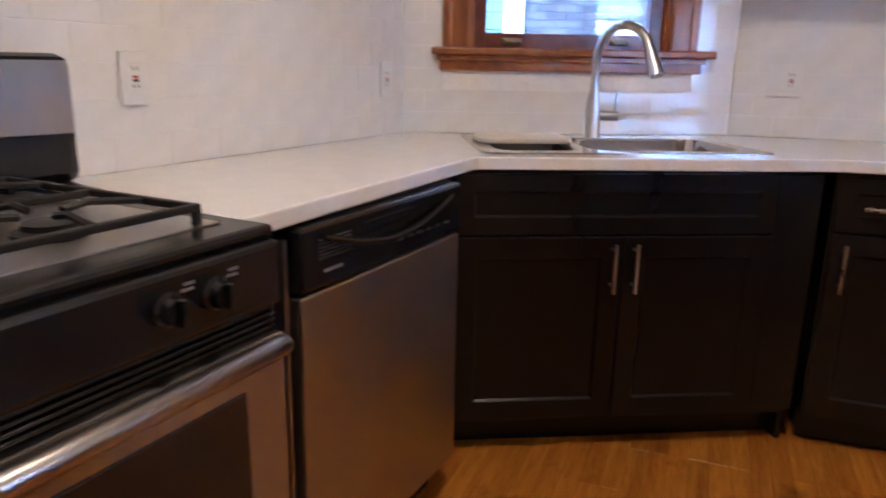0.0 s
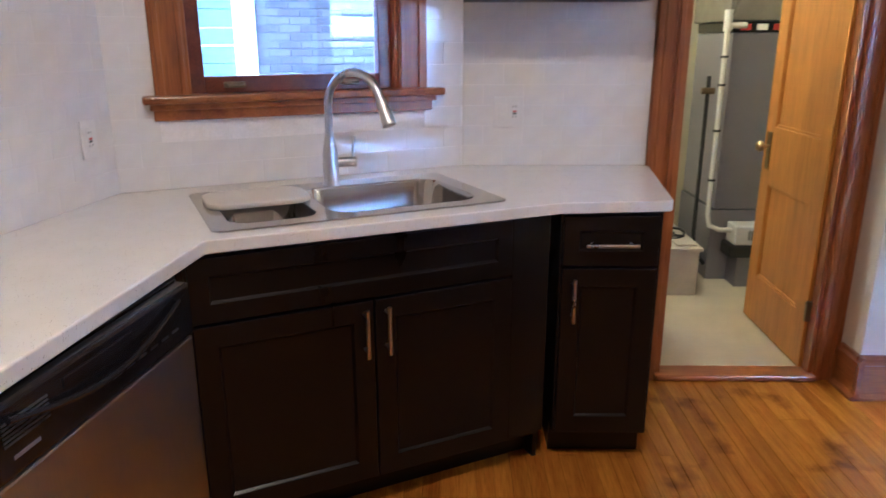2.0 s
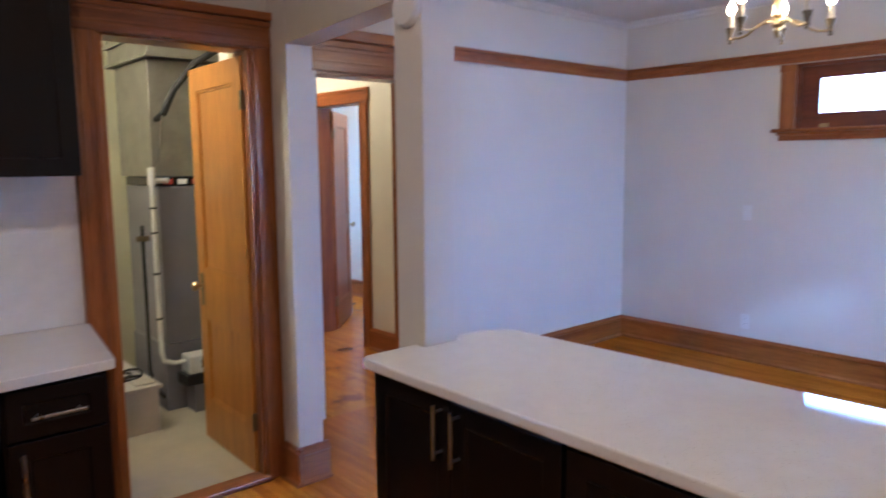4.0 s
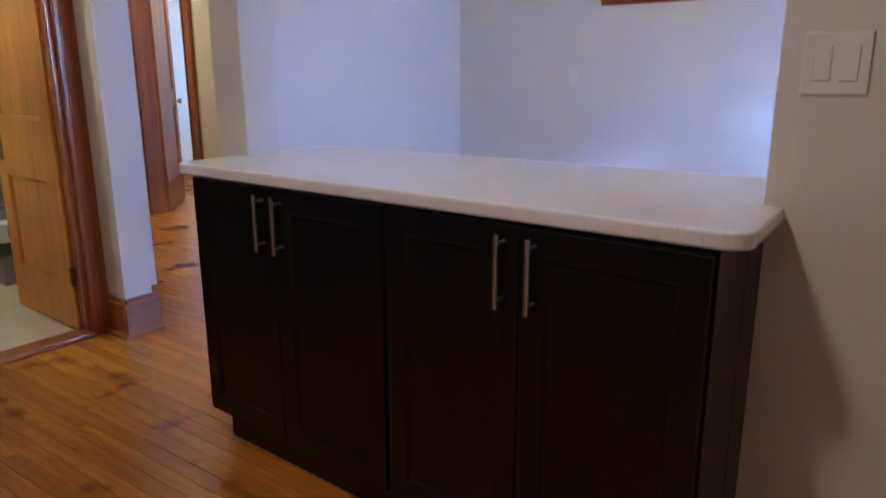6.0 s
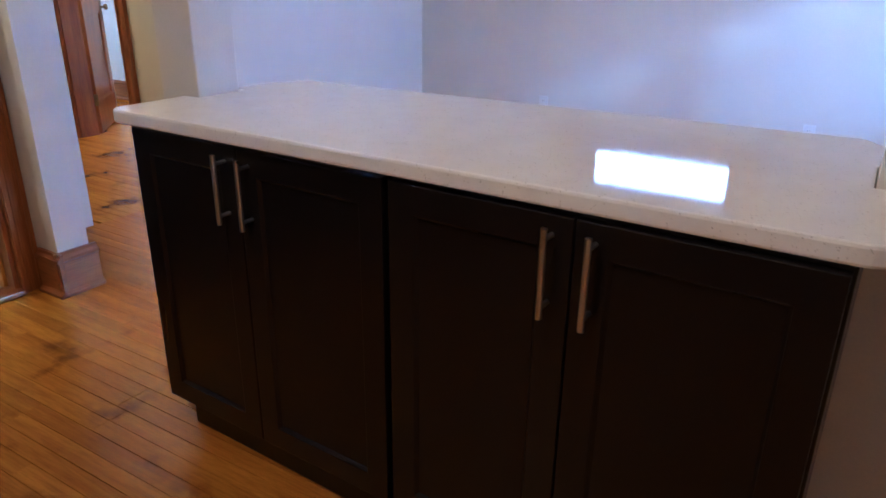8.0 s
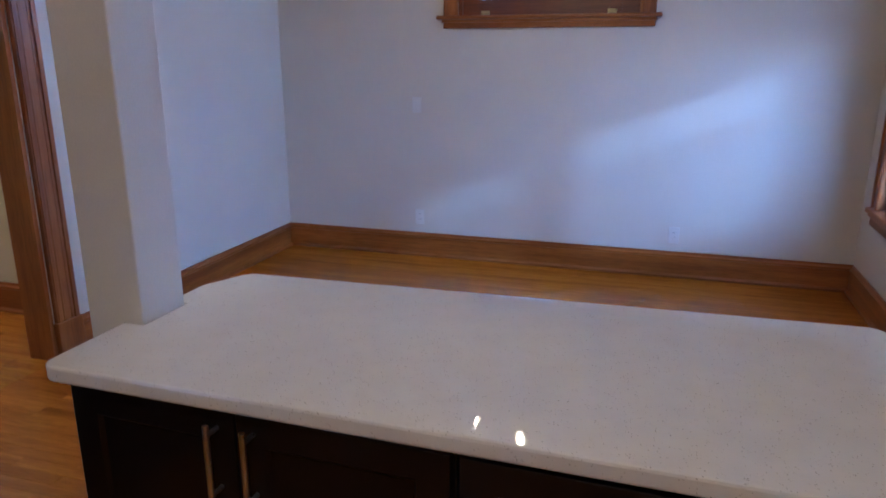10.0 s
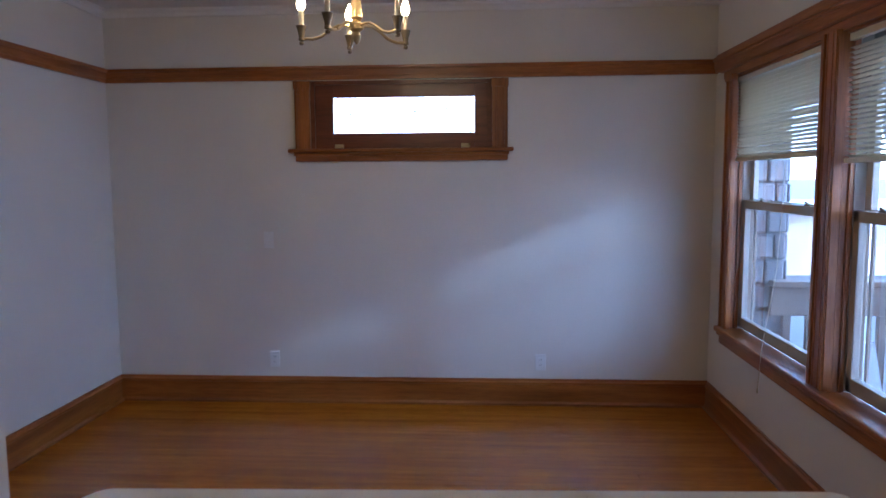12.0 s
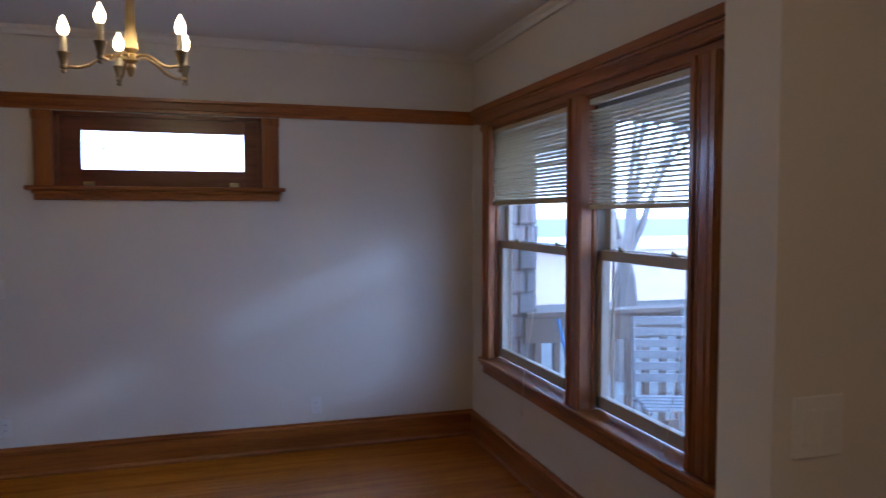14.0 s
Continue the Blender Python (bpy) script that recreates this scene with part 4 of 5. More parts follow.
for gx0_, gx1_ in ((-0.76, -0.42), (-0.40, -0.06)):
    bm = B()
    for yy in (-0.10, -0.325, -0.56):
        box(bm, gx0_, gx1_, yy - 0.006, yy + 0.006, 0.944, 0.956, 0.003)
    for xx in (gx0_ + 0.006, gx1_ - 0.006):
        box(bm, xx - 0.006, xx + 0.006, -0.566, -0.094, 0.944, 0.956, 0.003)
        for yy in (-0.10, -0.56):
            box(bm, xx - 0.006, xx + 0.006, yy - 0.006, yy + 0.006, 0.922, 0.95, 0.002)
    xc = (gx0_ + gx1_) / 2
    for yy in (-0.20, -0.45):
        for dx, dy in ((1, 0), (-1, 0), (0, 1), (0, -1)):
            tube(bm, [(xc + dx * 0.03, yy + dy * 0.03, 0.957), (xc + dx * 0.07, yy + dy * 0.06, 0.962), (xc + dx * 0.165, yy + dy * 0.115, 0.95)], 0.006, 6)
    bm.transform(S); part("grate", bm, IRON, st, "cast iron pan grate")

# countertop round the corner, with the sink cut into it
def d2w(u, d):
    p = DG @ Vector((u, -d, 0))
    return (p.x, p.y)


def s2w(u, d):
    p = S @ Vector((u, -d, 0))
    return (p.x, p.y)


outer = rounded([s2w(0.10, 0.002), s2w(0.004, 0.575), (-1.629, -1.0), (-2.056, -0.063), (-2.089, 0.285), (-2.737, 0.378), (-2.737, -0.35), d2w(0, 0.003)],
                [0, 0.008, 0.02, 0.03, 0.025, 0, 0, 0])
hole = rounded([d2w(0.235, 0.165), d2w(1.025, 0.165), d2w(1.025, 0.62), d2w(0.235, 0.62)], [0.03] * 4)
bm = B(); slab(bm, [outer, hole], 0.885, 0.92, 0.004)
solid("countertop", bm, QUARTZ, "white speckled quartz countertop bending round the corner", "countertop")

# double bowl sink
sk = thing("double_sink", DG @ Vector((0.63, -0.39, 0.75)), "stainless steel double bowl drop-in sink", "sink")


def rect(u0, u1, d0, d1, r):
    return rounded([(u0, -d0), (u1, -d0), (u1, -d1), (u0, -d1)], [r] * 4)


bm = B()
slab(bm, [rect(0.2, 1.07, 0.13, 0.66, 0.035), rect(0.255, 0.50, 0.255, 0.60, 0.06), rect(0.54, 1.005, 0.225, 0.60, 0.07)], 0.9205, 0.926, 0.002)
bm.transform(DG); part("rim", bm, STEEL_SINK, sk)
for nm, (u0, u1, d0, d1, r, depth) in {"small_bowl": (0.255, 0.50, 0.255, 0.60, 0.06, 0.17), "large_bowl": (0.54, 1.005, 0.225, 0.60, 0.07, 0.2)}.items():
    bm = B()
    loops = []
    for ins, z in ((0.0, 0.926), (0.004, 0.918), (0.016, 0.92 - depth + 0.05), (0.028, 0.92 - depth + 0.015), (0.05, 0.92 - depth)):
        loops.append([bm.verts.new((p[0], p[1], z)) for p in rect(u0 + ins, u1 - ins, d0 + ins, d1 - ins, r - ins * 0.4)])
    for a, b in zip(loops, loops[1:]):
        for k in range(len(a)):
            bm.faces.new((a[k], a[(k + 1) % len(a)], b[(k + 1) % len(a)], b[k]))
    bm.faces.new(loops[-1])
    bm.transform(DG); bowl = part(nm, bm, STEEL_SINK, sk, "", True)
    bm = B(); lathe(bm, [(0.045, 0), (0.045, 0.003), (0.03, 0.004), (0.028, 0.001), (0.002, 0.001)], ((u0 + u1) / 2, -(d0 + d1) / 2, 0.921 - depth), 20); bm.transform(DG)
    part("drain", bm, CHROME, bowl, "round steel drain", True)
cb = thing("cutting_board", DG @ Vector((0.38, -0.33, 0.926)), "pale rounded cutting board lying across the small sink bowl", "cutting board")
bm = B(); slab(bm, [rounded([d2w(0.225, 0.215), d2w(0.53, 0.215), d2w(0.53, 0.43), d2w(0.225, 0.43)], [0.06] * 4)], 0.9265, 0.942, 0.004)
part("board", bm, PINK, cb, "", True)

fc = thing("faucet", DG @ Vector((0.654, -0.19, 0.926)), "brushed nickel gooseneck pull-down kitchen faucet", "faucet")
F0, TIP = Vector((0.654, -0.19, 0)), Vector((0.775, -0.40, 0))
dirn = (TIP - F0).normalized()
reach = (TIP - F0).length
bm = B(); lathe(bm, [(0.03, 0.926), (0.03, 0.932), (0.026, 0.938), (0.026, 1.02), (0.022, 1.05), (0.0145, 1.085), (0.0145, 1.09)], (F0.x, F0.y, 0), 20); bm.transform(DG); part("base", bm, CHROME, fc, "", True)
R = reach * 0.5 * 0.93
arc = [Vector((F0.x, F0.y, 1.08)), Vector((F0.x, F0.y, 1.14)), Vector((F0.x, F0.y, 1.17))]
for k in range(15):
    a = math.pi - math.pi * 0.9 * k / 14
    arc.append(F0 + dirn * (R + R * math.cos(a)) + Vector((0, 0, 1.185 + R * 0.98 * math.sin(a))))
bm = B(); tube(bm, arc, 0.0135, 14); bm.transform(DG); part("gooseneck", bm, CHROME, fc, "", True)
end = arc[-1]
dn = (arc[-1] - arc[-2]).normalized()
bm = B(); tube(bm, [end, end + dn * 0.01, end + dn * 0.03, end + dn * 0.085, end + dn * 0.09], 0.016, 14, [0.014, 0.017, 0.018, 0.023, 0.019]); bm.transform(DG); part("spray_head", bm, CHROME, fc, "", True)
bm = B(); rod(bm, (F0.x + 0.02, F0.y, 1.0), (F0.x + 0.085, F0.y - 0.01, 1.0), 0.017, 16); rod(bm, (F0.x + 0.075, F0.y - 0.008, 1.0), (F0.x + 0.082, F0.y - 0.008, 1.085), 0.006, 10); bm.transform(DG); part("lever", bm, CHROME, fc, "", True)

# upper cabinet
UC = rz(90, (-2.43, -0.353, 0))
uc = thing("upper_cabinet", (-2.58, -0.02, 1.527), CAB + "two-door wall cabinet", "cabinet")
local_box_part("body", uc, UC, [(0, 0.66, 0, 0.308, 1.527, 2.28)], ESPRESSO)
shaker("door", uc, UC, 0.003, 0.328, 1.53, 2.275, 0, (0.295, 1.55, 1.70))
shaker("door", uc, UC, 0.332, 0.657, 1.53, 2.275, 0, (0.365, 1.55, 1.70))


def plate(name, m, cx, cz, kind, label, wide=0.072):
    """A wall plate on local y = 0, face along -y."""
    root = thing(name, m @ Vector((cx, 0, cz)), label, "wall plate", "switches and sockets")
    local_box_part("cover", root, m, [(cx - wide / 2, cx + wide / 2, -0.006, 0, cz - 0.058, cz + 0.058)], PLASTIC, "", 0.003)
    if "s" in kind or "o" in kind or "g" in kind:
        n = len(kind)
        for k, c in enumerate(kind):
            x = cx + (k - (n - 1) / 2) * 0.046
            if c == "s":
                local_box_part("rocker", root, m, [(x - 0.016, x + 0.016, -0.009, -0.004, cz - 0.033, cz + 0.033)], PLASTIC, "", 0.002)
            else:
                sock = local_box_part("socket", root, m, [(x - 0.017, x + 0.017, -0.008, -0.004, cz - 0.034, cz + 0.034)], PLASTIC, "", 0.002)
                for dz in (-0.021, 0.017):
                    for dx in (-0.006, 0.006):
                        local_box_part("slot", sock, m, [(x + dx - 0.0012, x + dx + 0.0012, -0.0085, -0.0075, cz + dz, cz + dz + 0.008)], SLOT, "", 0)
                if c == "g":
                    local_box_part("reset_button", sock, m, [(x - 0.007, x + 0.007, -0.0095, -0.007, cz + 0.0, cz + 0.006)], RED, "red reset button", 0)
                    local_box_part("test_button", sock, m, [(x - 0.007, x + 0.007, -0.0095, -0.007, cz - 0.008, cz - 0.002)], SLOT, "", 0)
    return root


ST = S @ Matrix.Translation((0, -0.01, 0))
plate("wall_socket", ST, 0.285, 1.12, "g", "white socket with reset button on the tiled wall")
plate("wall_socket", ST, 1.30, 1.11, "g", "white socket with reset button on the tiled wall")
plate("wall_switch", rz(90, (-2.73, -0.178, 0)), 0, 1.127, "sg", "white double plate with switch and socket", 0.115)
plate("wall_switch", rz(0, (0.25, 1.14, 0)), 0, 1.22, "ss", "white double rocker switch on the partition wall", 0.115)
NW = rz(0, (0, NY, 0))
plate("wall_socket", NW, -2.113, 0.308, "o", "white socket low on the dining wall")
plate("wall_socket", NW, -0.234, 0.30, "o", "white socket low on the dining wall")
plate("blank_plate", NW, -2.13, 1.16, "", "painted blank cover plate on the dining wall")

# smoke detector
sd = thing("smoke_detector", (-1.51, 1.095, 2.06), "round white smoke detector on the pillar", "smoke detector")
bm = B(); lathe(bm, [(0.062, 0), (0.062, 0.012), (0.055, 0.026), (0.035, 0.032), (0.002, 0.034)], (-1.50, 1.094, 2.07), 28, Matrix.Rotation(radians(90), 4, "X")); part("cover", bm, PLASTIC, sd, "", True)

# kitchen ceiling lamp
kl = thing("ceiling_lamp", (-0.55, -0.36, CEIL_Z), "lit flush ceiling lamp with a white glass bowl", "lamp")
bm = B(); lathe(bm, [(0.12, CEIL_Z - 0.025), (0.125, CEIL_Z - 0.001)], (-0.55, -0.36, 0), 28); part("pan", bm, BRASS, kl, "", True)
bm = B(); lathe(bm, [(0.01, CEIL_Z - 0.10), (0.045, CEIL_Z - 0.095), (0.08, CEIL_Z - 0.075), (0.105, CEIL_Z - 0.045), (0.11, CEIL_Z - 0.026)], (-0.55, -0.36, 0), 28); part("glass_bowl", bm, LAMP, kl, "glowing white glass bowl", True)

# ---- peninsula ----
PF = 0.0
PN = rz(-2.2, (-1.45, 0.905, 0))  # cabinets stand slightly askew under the top
for i, (a, mid, b) in enumerate(((0.0, 0.388, 0.806), (0.81, 1.20, 1.60))):
    pc = thing("peninsula_cabinet", PN @ Vector(((a + b) / 2, 0.1, 0)), CAB + "peninsula cabinet with two tall doors", "cabinet", "peninsula cabinets")
    local_box_part("body", pc, PN, [(a, b, PF, 0.18, 0.11, 0.903)], ESPRESSO)
    local_box_part("back", pc, PN, [(max(a, 0.03), b, 0.182, 0.48, 0.0, 0.903)] if i == 0 else [(a, 1.60, 0.182, 0.288, 0.0, 0.903)], ESPRESSO)
    local_box_part("toe_kick", pc, PN, [(a + (0.03 if i == 0 else 0), b, 0.035, 0.05, 0.0, 0.11)], ESPRESSO)
    shaker("door", pc, PN, a + 0.0062, mid - 0.002, 0.118, 0.893, PF, (mid - 0.039, 0.715, 0.878))
    shaker("door", pc, PN, mid + 0.002, b - 0.006, 0.118, 0.893, PF, (mid + 0.038, 0.715, 0.878))
bm = B()
slab(bm, [rounded([(-1.487, 0.855), (0.2, 0.825), (0.19, 1.137), (0.148, 1.137), (0.148, 1.293), (0.196, 1.30), (0.196, 1.41), (0.12, 1.555), (-1.42, 1.50), (-1.482, 1.37), (-1.482, 1.244), (-1.433, 1.244), (-1.433, 1.092), (-1.486, 1.092)],
                 [0.035, 0.05, 0, 0, 0, 0, 0.04, 0.04, 0.05, 0.03, 0, 0, 0, 0])], 0.905, 0.939, 0.006)
solid("peninsula_countertop", bm, QUARTZ, "white speckled quartz peninsula top with rounded corners", "countertop")

# ---- chandelier ----
CH = Vector((-1.134, 3.02, 0))
ch = thing("chandelier", (CH.x, CH.y, 2.14), "five-armed brass chandelier with lit candle bulbs", "chandelier")
bm = B(); lathe(bm, [(0.004, 2.13), (0.012, 2.142), (0.018, 2.165), (0.012, 2.178), (0.03, 2.19), (0.03, 2.212), (0.014, 2.218), (0.026, 2.235), (0.022, 2.27), (0.019, 2.31), (0.015, 2.5), (0.009, CEIL_Z - 0.05)], CH, 16); part("stem", bm, BRASS, ch, "turned brass stem", True)
bm = B(); lathe(bm, [(0.02, CEIL_Z - 0.05), (0.055, CEIL_Z - 0.03), (0.06, CEIL_Z - 0.002)], CH, 24); part("canopy", bm, BRASS, ch, "", True)
for k in range(5):
    a = radians(108 + 72 * k)
    d = Vector((math.cos(a), math.sin(a), 0))
    Rr = 0.228
    bm = B()
    tube(bm, [CH + d * q + Vector((0, 0, 2.15 + z)) for q, z in ((0.018, 0.05), (0.045, 0.058), (0.075, 0.056), (0.11, 0.038), (0.145, 0.014), (0.18, 0.004), (0.222, 0.006))], 0.0065, 10)
    arm = part("arm", bm, BRASS, ch, "curved brass arm", True)
    c = CH + d * Rr
    bm = B(); lathe(bm, [(0.002, 2.13), (0.010, 2.134), (0.010, 2.142), (0.005, 2.146), (0.013, 2.150), (0.013, 2.158), (0.011, 2.162), (0.014, 2.18), (0.021, 2.204), (0.023, 2.208), (0.012, 2.208)], c, 18); part("candle_cup", bm, BRASS_DARK, arm, "tapered bronze cup", True)
    bm = B(); lathe(bm, [(0.0105, 2.207), (0.0105, 2.27)], c, 14); part("candle_sleeve", bm, BLIND, arm, "cream candle sleeve", True)
    bm = B(); lathe(bm, [(0.008, 2.27), (0.013, 2.277), (0.0175, 2.29), (0.017, 2.303), (0.011, 2.32), (0.0045, 2.334), (0.001, 2.342)], c, 16); part("bulb", bm, BULB, arm, "lit flame-shaped bulb", True)

# ---- furnace room ----
fu = thing("furnace", (-4.3, 1.4, 0), "tall grey metal furnace with ductwork above", "furnace")
local_box_part("base", fu, Matrix.Identity(4), [(-4.6, -4.02, 1.13, 1.70, 0.012, 0.44)], GREY_METAL, "", 0.004)
local_box_part("front_panel", fu, Matrix.Identity(4), [(-4.58, -4.0, 1.135, 1.70, 0.45, 1.43)], GREY_METAL, "", 0.006)
local_box_part("control_strip", fu, Matrix.Identity(4), [(-4.58, -4.004, 1.135, 1.70, 1.434, 1.49)], BLACK, "", 0.003)
for k in range(4):
    local_box_part("sticker", fu, Matrix.Identity(4), [(-4.005, -4.0025, 1.17 + k * 0.09, 1.23 + k * 0.09, 1.445, 1.478)], RED if k % 2 == 0 else PLASTIC, "small warning sticker", 0)
local_box_part("coil_cabinet", fu, Matrix.Identity(4), [(-4.62, -4.03, 1.12, 1.70, 1.494, 2.2)], GALV, "galvanised plenum", 0.004)
local_box_part("duct", fu, Matrix.Identity(4), [(-4.7, -3.95, 1.10, 1.72, 2.2, 2.55)], GALV, "galvanised duct", 0.006)
local_box_part("duct_flange", fu, Matrix.Identity(4), [(-4.72, -3.93, 1.08, 1.74, 2.32, 2.345), (-4.72, -3.93, 1.08, 1.74, 2.2, 2.22)], GALV)
pv = thing("pvc_pipe", (-3.97, 1.09, 0.3), "white plastic drain pipe beside the furnace", "pipe")
bm = B(); tube(bm, [(-3.97, 1.09, 1.50), (-3.97, 1.09, 0.42), (-3.96, 1.10, 0.36), (-3.94, 1.15, 0.34), (-3.93, 1.22, 0.34)], 0.014, 12); part("pipe", bm, PVC, pv, "", True)
bm = B(); rod(bm, (-3.97, 1.09, 1.47), (-3.97, 1.19, 1.47), 0.017, 12); rod(bm, (-3.97, 1.09, 1.44), (-3.97, 1.09, 1.55), 0.023, 12); part("tee", bm, PVC, pv, "", True)
for z in (0.62, 0.9, 1.15, 1.3):
    bm = B(); rod(bm, (-3.97, 1.09, z), (-3.97, 1.09, z + 0.012), 0.021, 12); part("clamp", bm, RUBBER, pv)
gp = thing("gas_pipe", (-4.0, 1.03, 0.012), "dark steel gas pipe with valve beside the furnace", "pipe")
bm = B(); tube(bm, [(-4.02, 1.035, 1.2), (-4.02, 1.035, 0.3), (-3.99, 1.04, 0.2), (-3.98, 1.1, 0.12)], 0.011, 10); part("pipe", bm, RUBBER, gp, "", True)
bm = B(); rod(bm, (-4.02, 1.0, 1.12), (-4.02, 1.07, 1.12), 0.018, 10); box(bm, -4.0, -3.985, 1.0, 1.06, 1.13, 1.14, 0.002); part("valve", bm, BRASS_DARK, gp)
pu = thing("condensate_pump", (-3.9, 1.30, 0.15), "white condensate pump with a black tank", "pump")
local_box_part("tank", pu, Matrix.Identity(4), [(-4.015, -3.87, 1.20, 1.46, 0.19, 0.26)], RUBBER, "black tank", 0.006)
pt = local_box_part("motor_cover", pu, Matrix.Identity(4), [(-4.015, -3.875, 1.225, 1.45, 0.262, 0.375)], PLASTIC, "", 0.008)
for k in range(6):
    local_box_part("vent", pt, Matrix.Identity(4), [(-3.876, -3.8735, 1.30 + k * 0.015, 1.307 + k * 0.015, 0.295, 0.35)], SLOT, "", 0)
local_box_part("bracket", pu, Matrix.Identity(4), [(-4.02, -3.88, 1.25, 1.42, 0.012, 0.19)], GREY_METAL)
pl = thing("plinth", (-4.2, 0.6, 0.012), "low painted masonry plinth against the furnace room wall", "plinth")
local_box_part("body", pl, Matrix.Identity(4), [(-4.88, -3.73, 0.1, 0.98, 0.012, 0.27)], CONCRETE, "", 0.004)
local_box_part("cap", pl, Matrix.Identity(4), [(-4.88, -3.715, 0.1, 0.995, 0.27, 0.292), (-4.86, -3.76, 0.86, 0.975, 0.292, 0.302)], CONCRETE, "", 0.004)
hz = thing("insulated_hose", (-3.95, 1.2, 1.9), "black foam-insulated refrigerant line sagging from the duct", "hose")
bm = B(); tube(bm, [(-3.86, 1.14, 1.86), (-3.84, 1.20, 2.0), (-3.80, 1.32, 2.16), (-3.74, 1.48, 2.27), (-3.70, 1.65, 2.33), (-3.69, 1.755, 2.34)], 0.02, 12); rod(bm, (-4.03, 1.16, 1.84), (-3.85, 1.135, 1.86), 0.018, 10); part("line", bm, RUBBER, hz, "", True)
bm = B(); tube(bm, [(-3.85, 1.13, 1.85), (-3.87, 1.12, 1.7), (-3.95, 1.11, 1.52)], 0.008, 8); part("copper_line", bm, GALV, hz, "", True)
wb = thing("white_board", (-3.1, 0.48, 0.012), "white painted board standing inside the doorway", "board")
local_box_part("panel", wb, Matrix.Identity(4), [(-3.35, -2.93, 0.462, 0.492, 0.012, 1.255)], PLASTIC, "", 0.004)
cl = thing("drain_cord", (-4.0, 1.0, 0.292), "black power cord coiled on the plinth", "cord")
bm = B(); tube(bm, [(-3.98 + 0.1 * math.cos(t * 0.6), 0.80 + 0.09 * math.sin(t * 0.6) + t * 0.006, 0.31 + 0.01 * math.sin(t)) for t in range(22)], 0.008, 8); part("cord", bm, RUBBER, cl, "", True)
ul = thing("bare_bulb", (-3.6, 0.3, 2.6), "lit bare bulb on the furnace room ceiling", "lamp")
bm = B(); lathe(bm, [(0.03, 2.69), (0.045, 2.70), (0.045, CEIL_Z - 0.001)], (-3.6, 0.2, 0), 18); part("socket", bm, PLASTIC, ul, "", True)
bm = B(); lathe(bm, [(0.004, 2.59), (0.02, 2.595), (0.03, 2.62), (0.028, 2.65), (0.015, 2.69)], (-3.6, 0.2, 0), 16); part("bulb", bm, glow("utility_bulb", (1.0, 0.77, 0.36), 44.0), ul, "", True)
# no fixture is in view here; this bowl is added to warm the hall
hl = thing("hall_fill_lamp", (-4.9, 2.4, CEIL_Z), "unseen ceiling lamp added to light the hall", "lamp")
bm = B(); lathe(bm, [(0.01, CEIL_Z - 0.09), (0.08, CEIL_Z - 0.08), (0.12, CEIL_Z - 0.04), (0.125, CEIL_Z - 0.001)], (-4.9, 2.4, 0), 24); part("glass_bowl", bm, glow("hall_fill_glow", (1.0, 0.72, 0.34), 5.0), hl, "", True)

# glowing bowl added out of view to brighten the room past the doorway
bl = thing("bedroom_fill_lamp", (-5.4, 3.7, CEIL_Z), "unseen fill lamp added to brighten the room beyond the hall", "lamp")
bm = B(); lathe(bm, [(0.01, CEIL_Z - 0.09), (0.08, CEIL_Z - 0.08), (0.12, CEIL_Z - 0.04), (0.125, CEIL_Z - 0.001)], (-5.4, 3.7, 0), 24); part("glass_bowl", bm, glow("bedroom_fill_glow", (1.0, 0.8, 0.5), 5.0), bl, "", True)

# ---- outside ----
# neighbour's wall seen through the kitchen window
nb = thing("neighbour_house", DG @ Vector((1.6, 4.6, -1.2)), "neighbouring house of pale weathered brick with blue-grey siding", "house", kind="structure")
# wall, siding and corner board rise unseen to 9 m to shade the gap
bm = B(); box(bm, 1.37, 9.0, 4.52, 4.8, -1.2, 9.0); bm.transform(DG); part("wall", bm, MORTAR, nb)
local_box_part("siding", nb, DG, [(-6.0, 1.18, 4.56, 4.8, -1.2 + k * 0.16, -1.2 + k * 0.16 + 0.165 - 0.01) for k in range(63)], SIDING, "", 0.004)
local_box_part("corner_board", nb, DG, [(1.18, 1.37, 4.48, 4.8, -1.2, 9.0)], PVC, "white corner board", 0.006)
bmesh_brick = {}
for tone, material in (("a", BRICK), ("b", BRICK_GREY)):
    q = B(); box(q, 0, 0.2, -0.012, 0.0, 0, 0.062, 0.004, None, 1)
    bmesh_brick[tone] = mesh_of("brick", q, material)
for row in range(30):
    for col in range(9):
        ob = new("brick", bmesh_brick["a" if random.random() < 0.6 else "b"])
        ob.parent = nb
        ob.matrix_parent_inverse = BASES[nb.name].inverted()
        ob.matrix_basis = DG @ Matrix.Translation((1.38 + col * 0.21 + (row % 2) * 0.105, 4.52 + random.uniform(-0.004, 0.003), 0.6 + row * 0.073))
# porch
pd = thing("porch_deck", (2.3, 3.0, -0.1), "weathered timber porch floor outside the dining windows", "deck", kind="structure")
for k in range(26):
    bm = B(); box(bm, 1.12 + k * 0.14, 1.12 + k * 0.14 + 0.132, 0.6, 4.95, -0.10, -0.06, 0.003)
    part("deck_board", bm, DECK, pd)
bm = B(); box(bm, 1.12, 4.66, 0.6, 4.95, -1.2, -0.11); part("skirt", bm, DECK, pd)


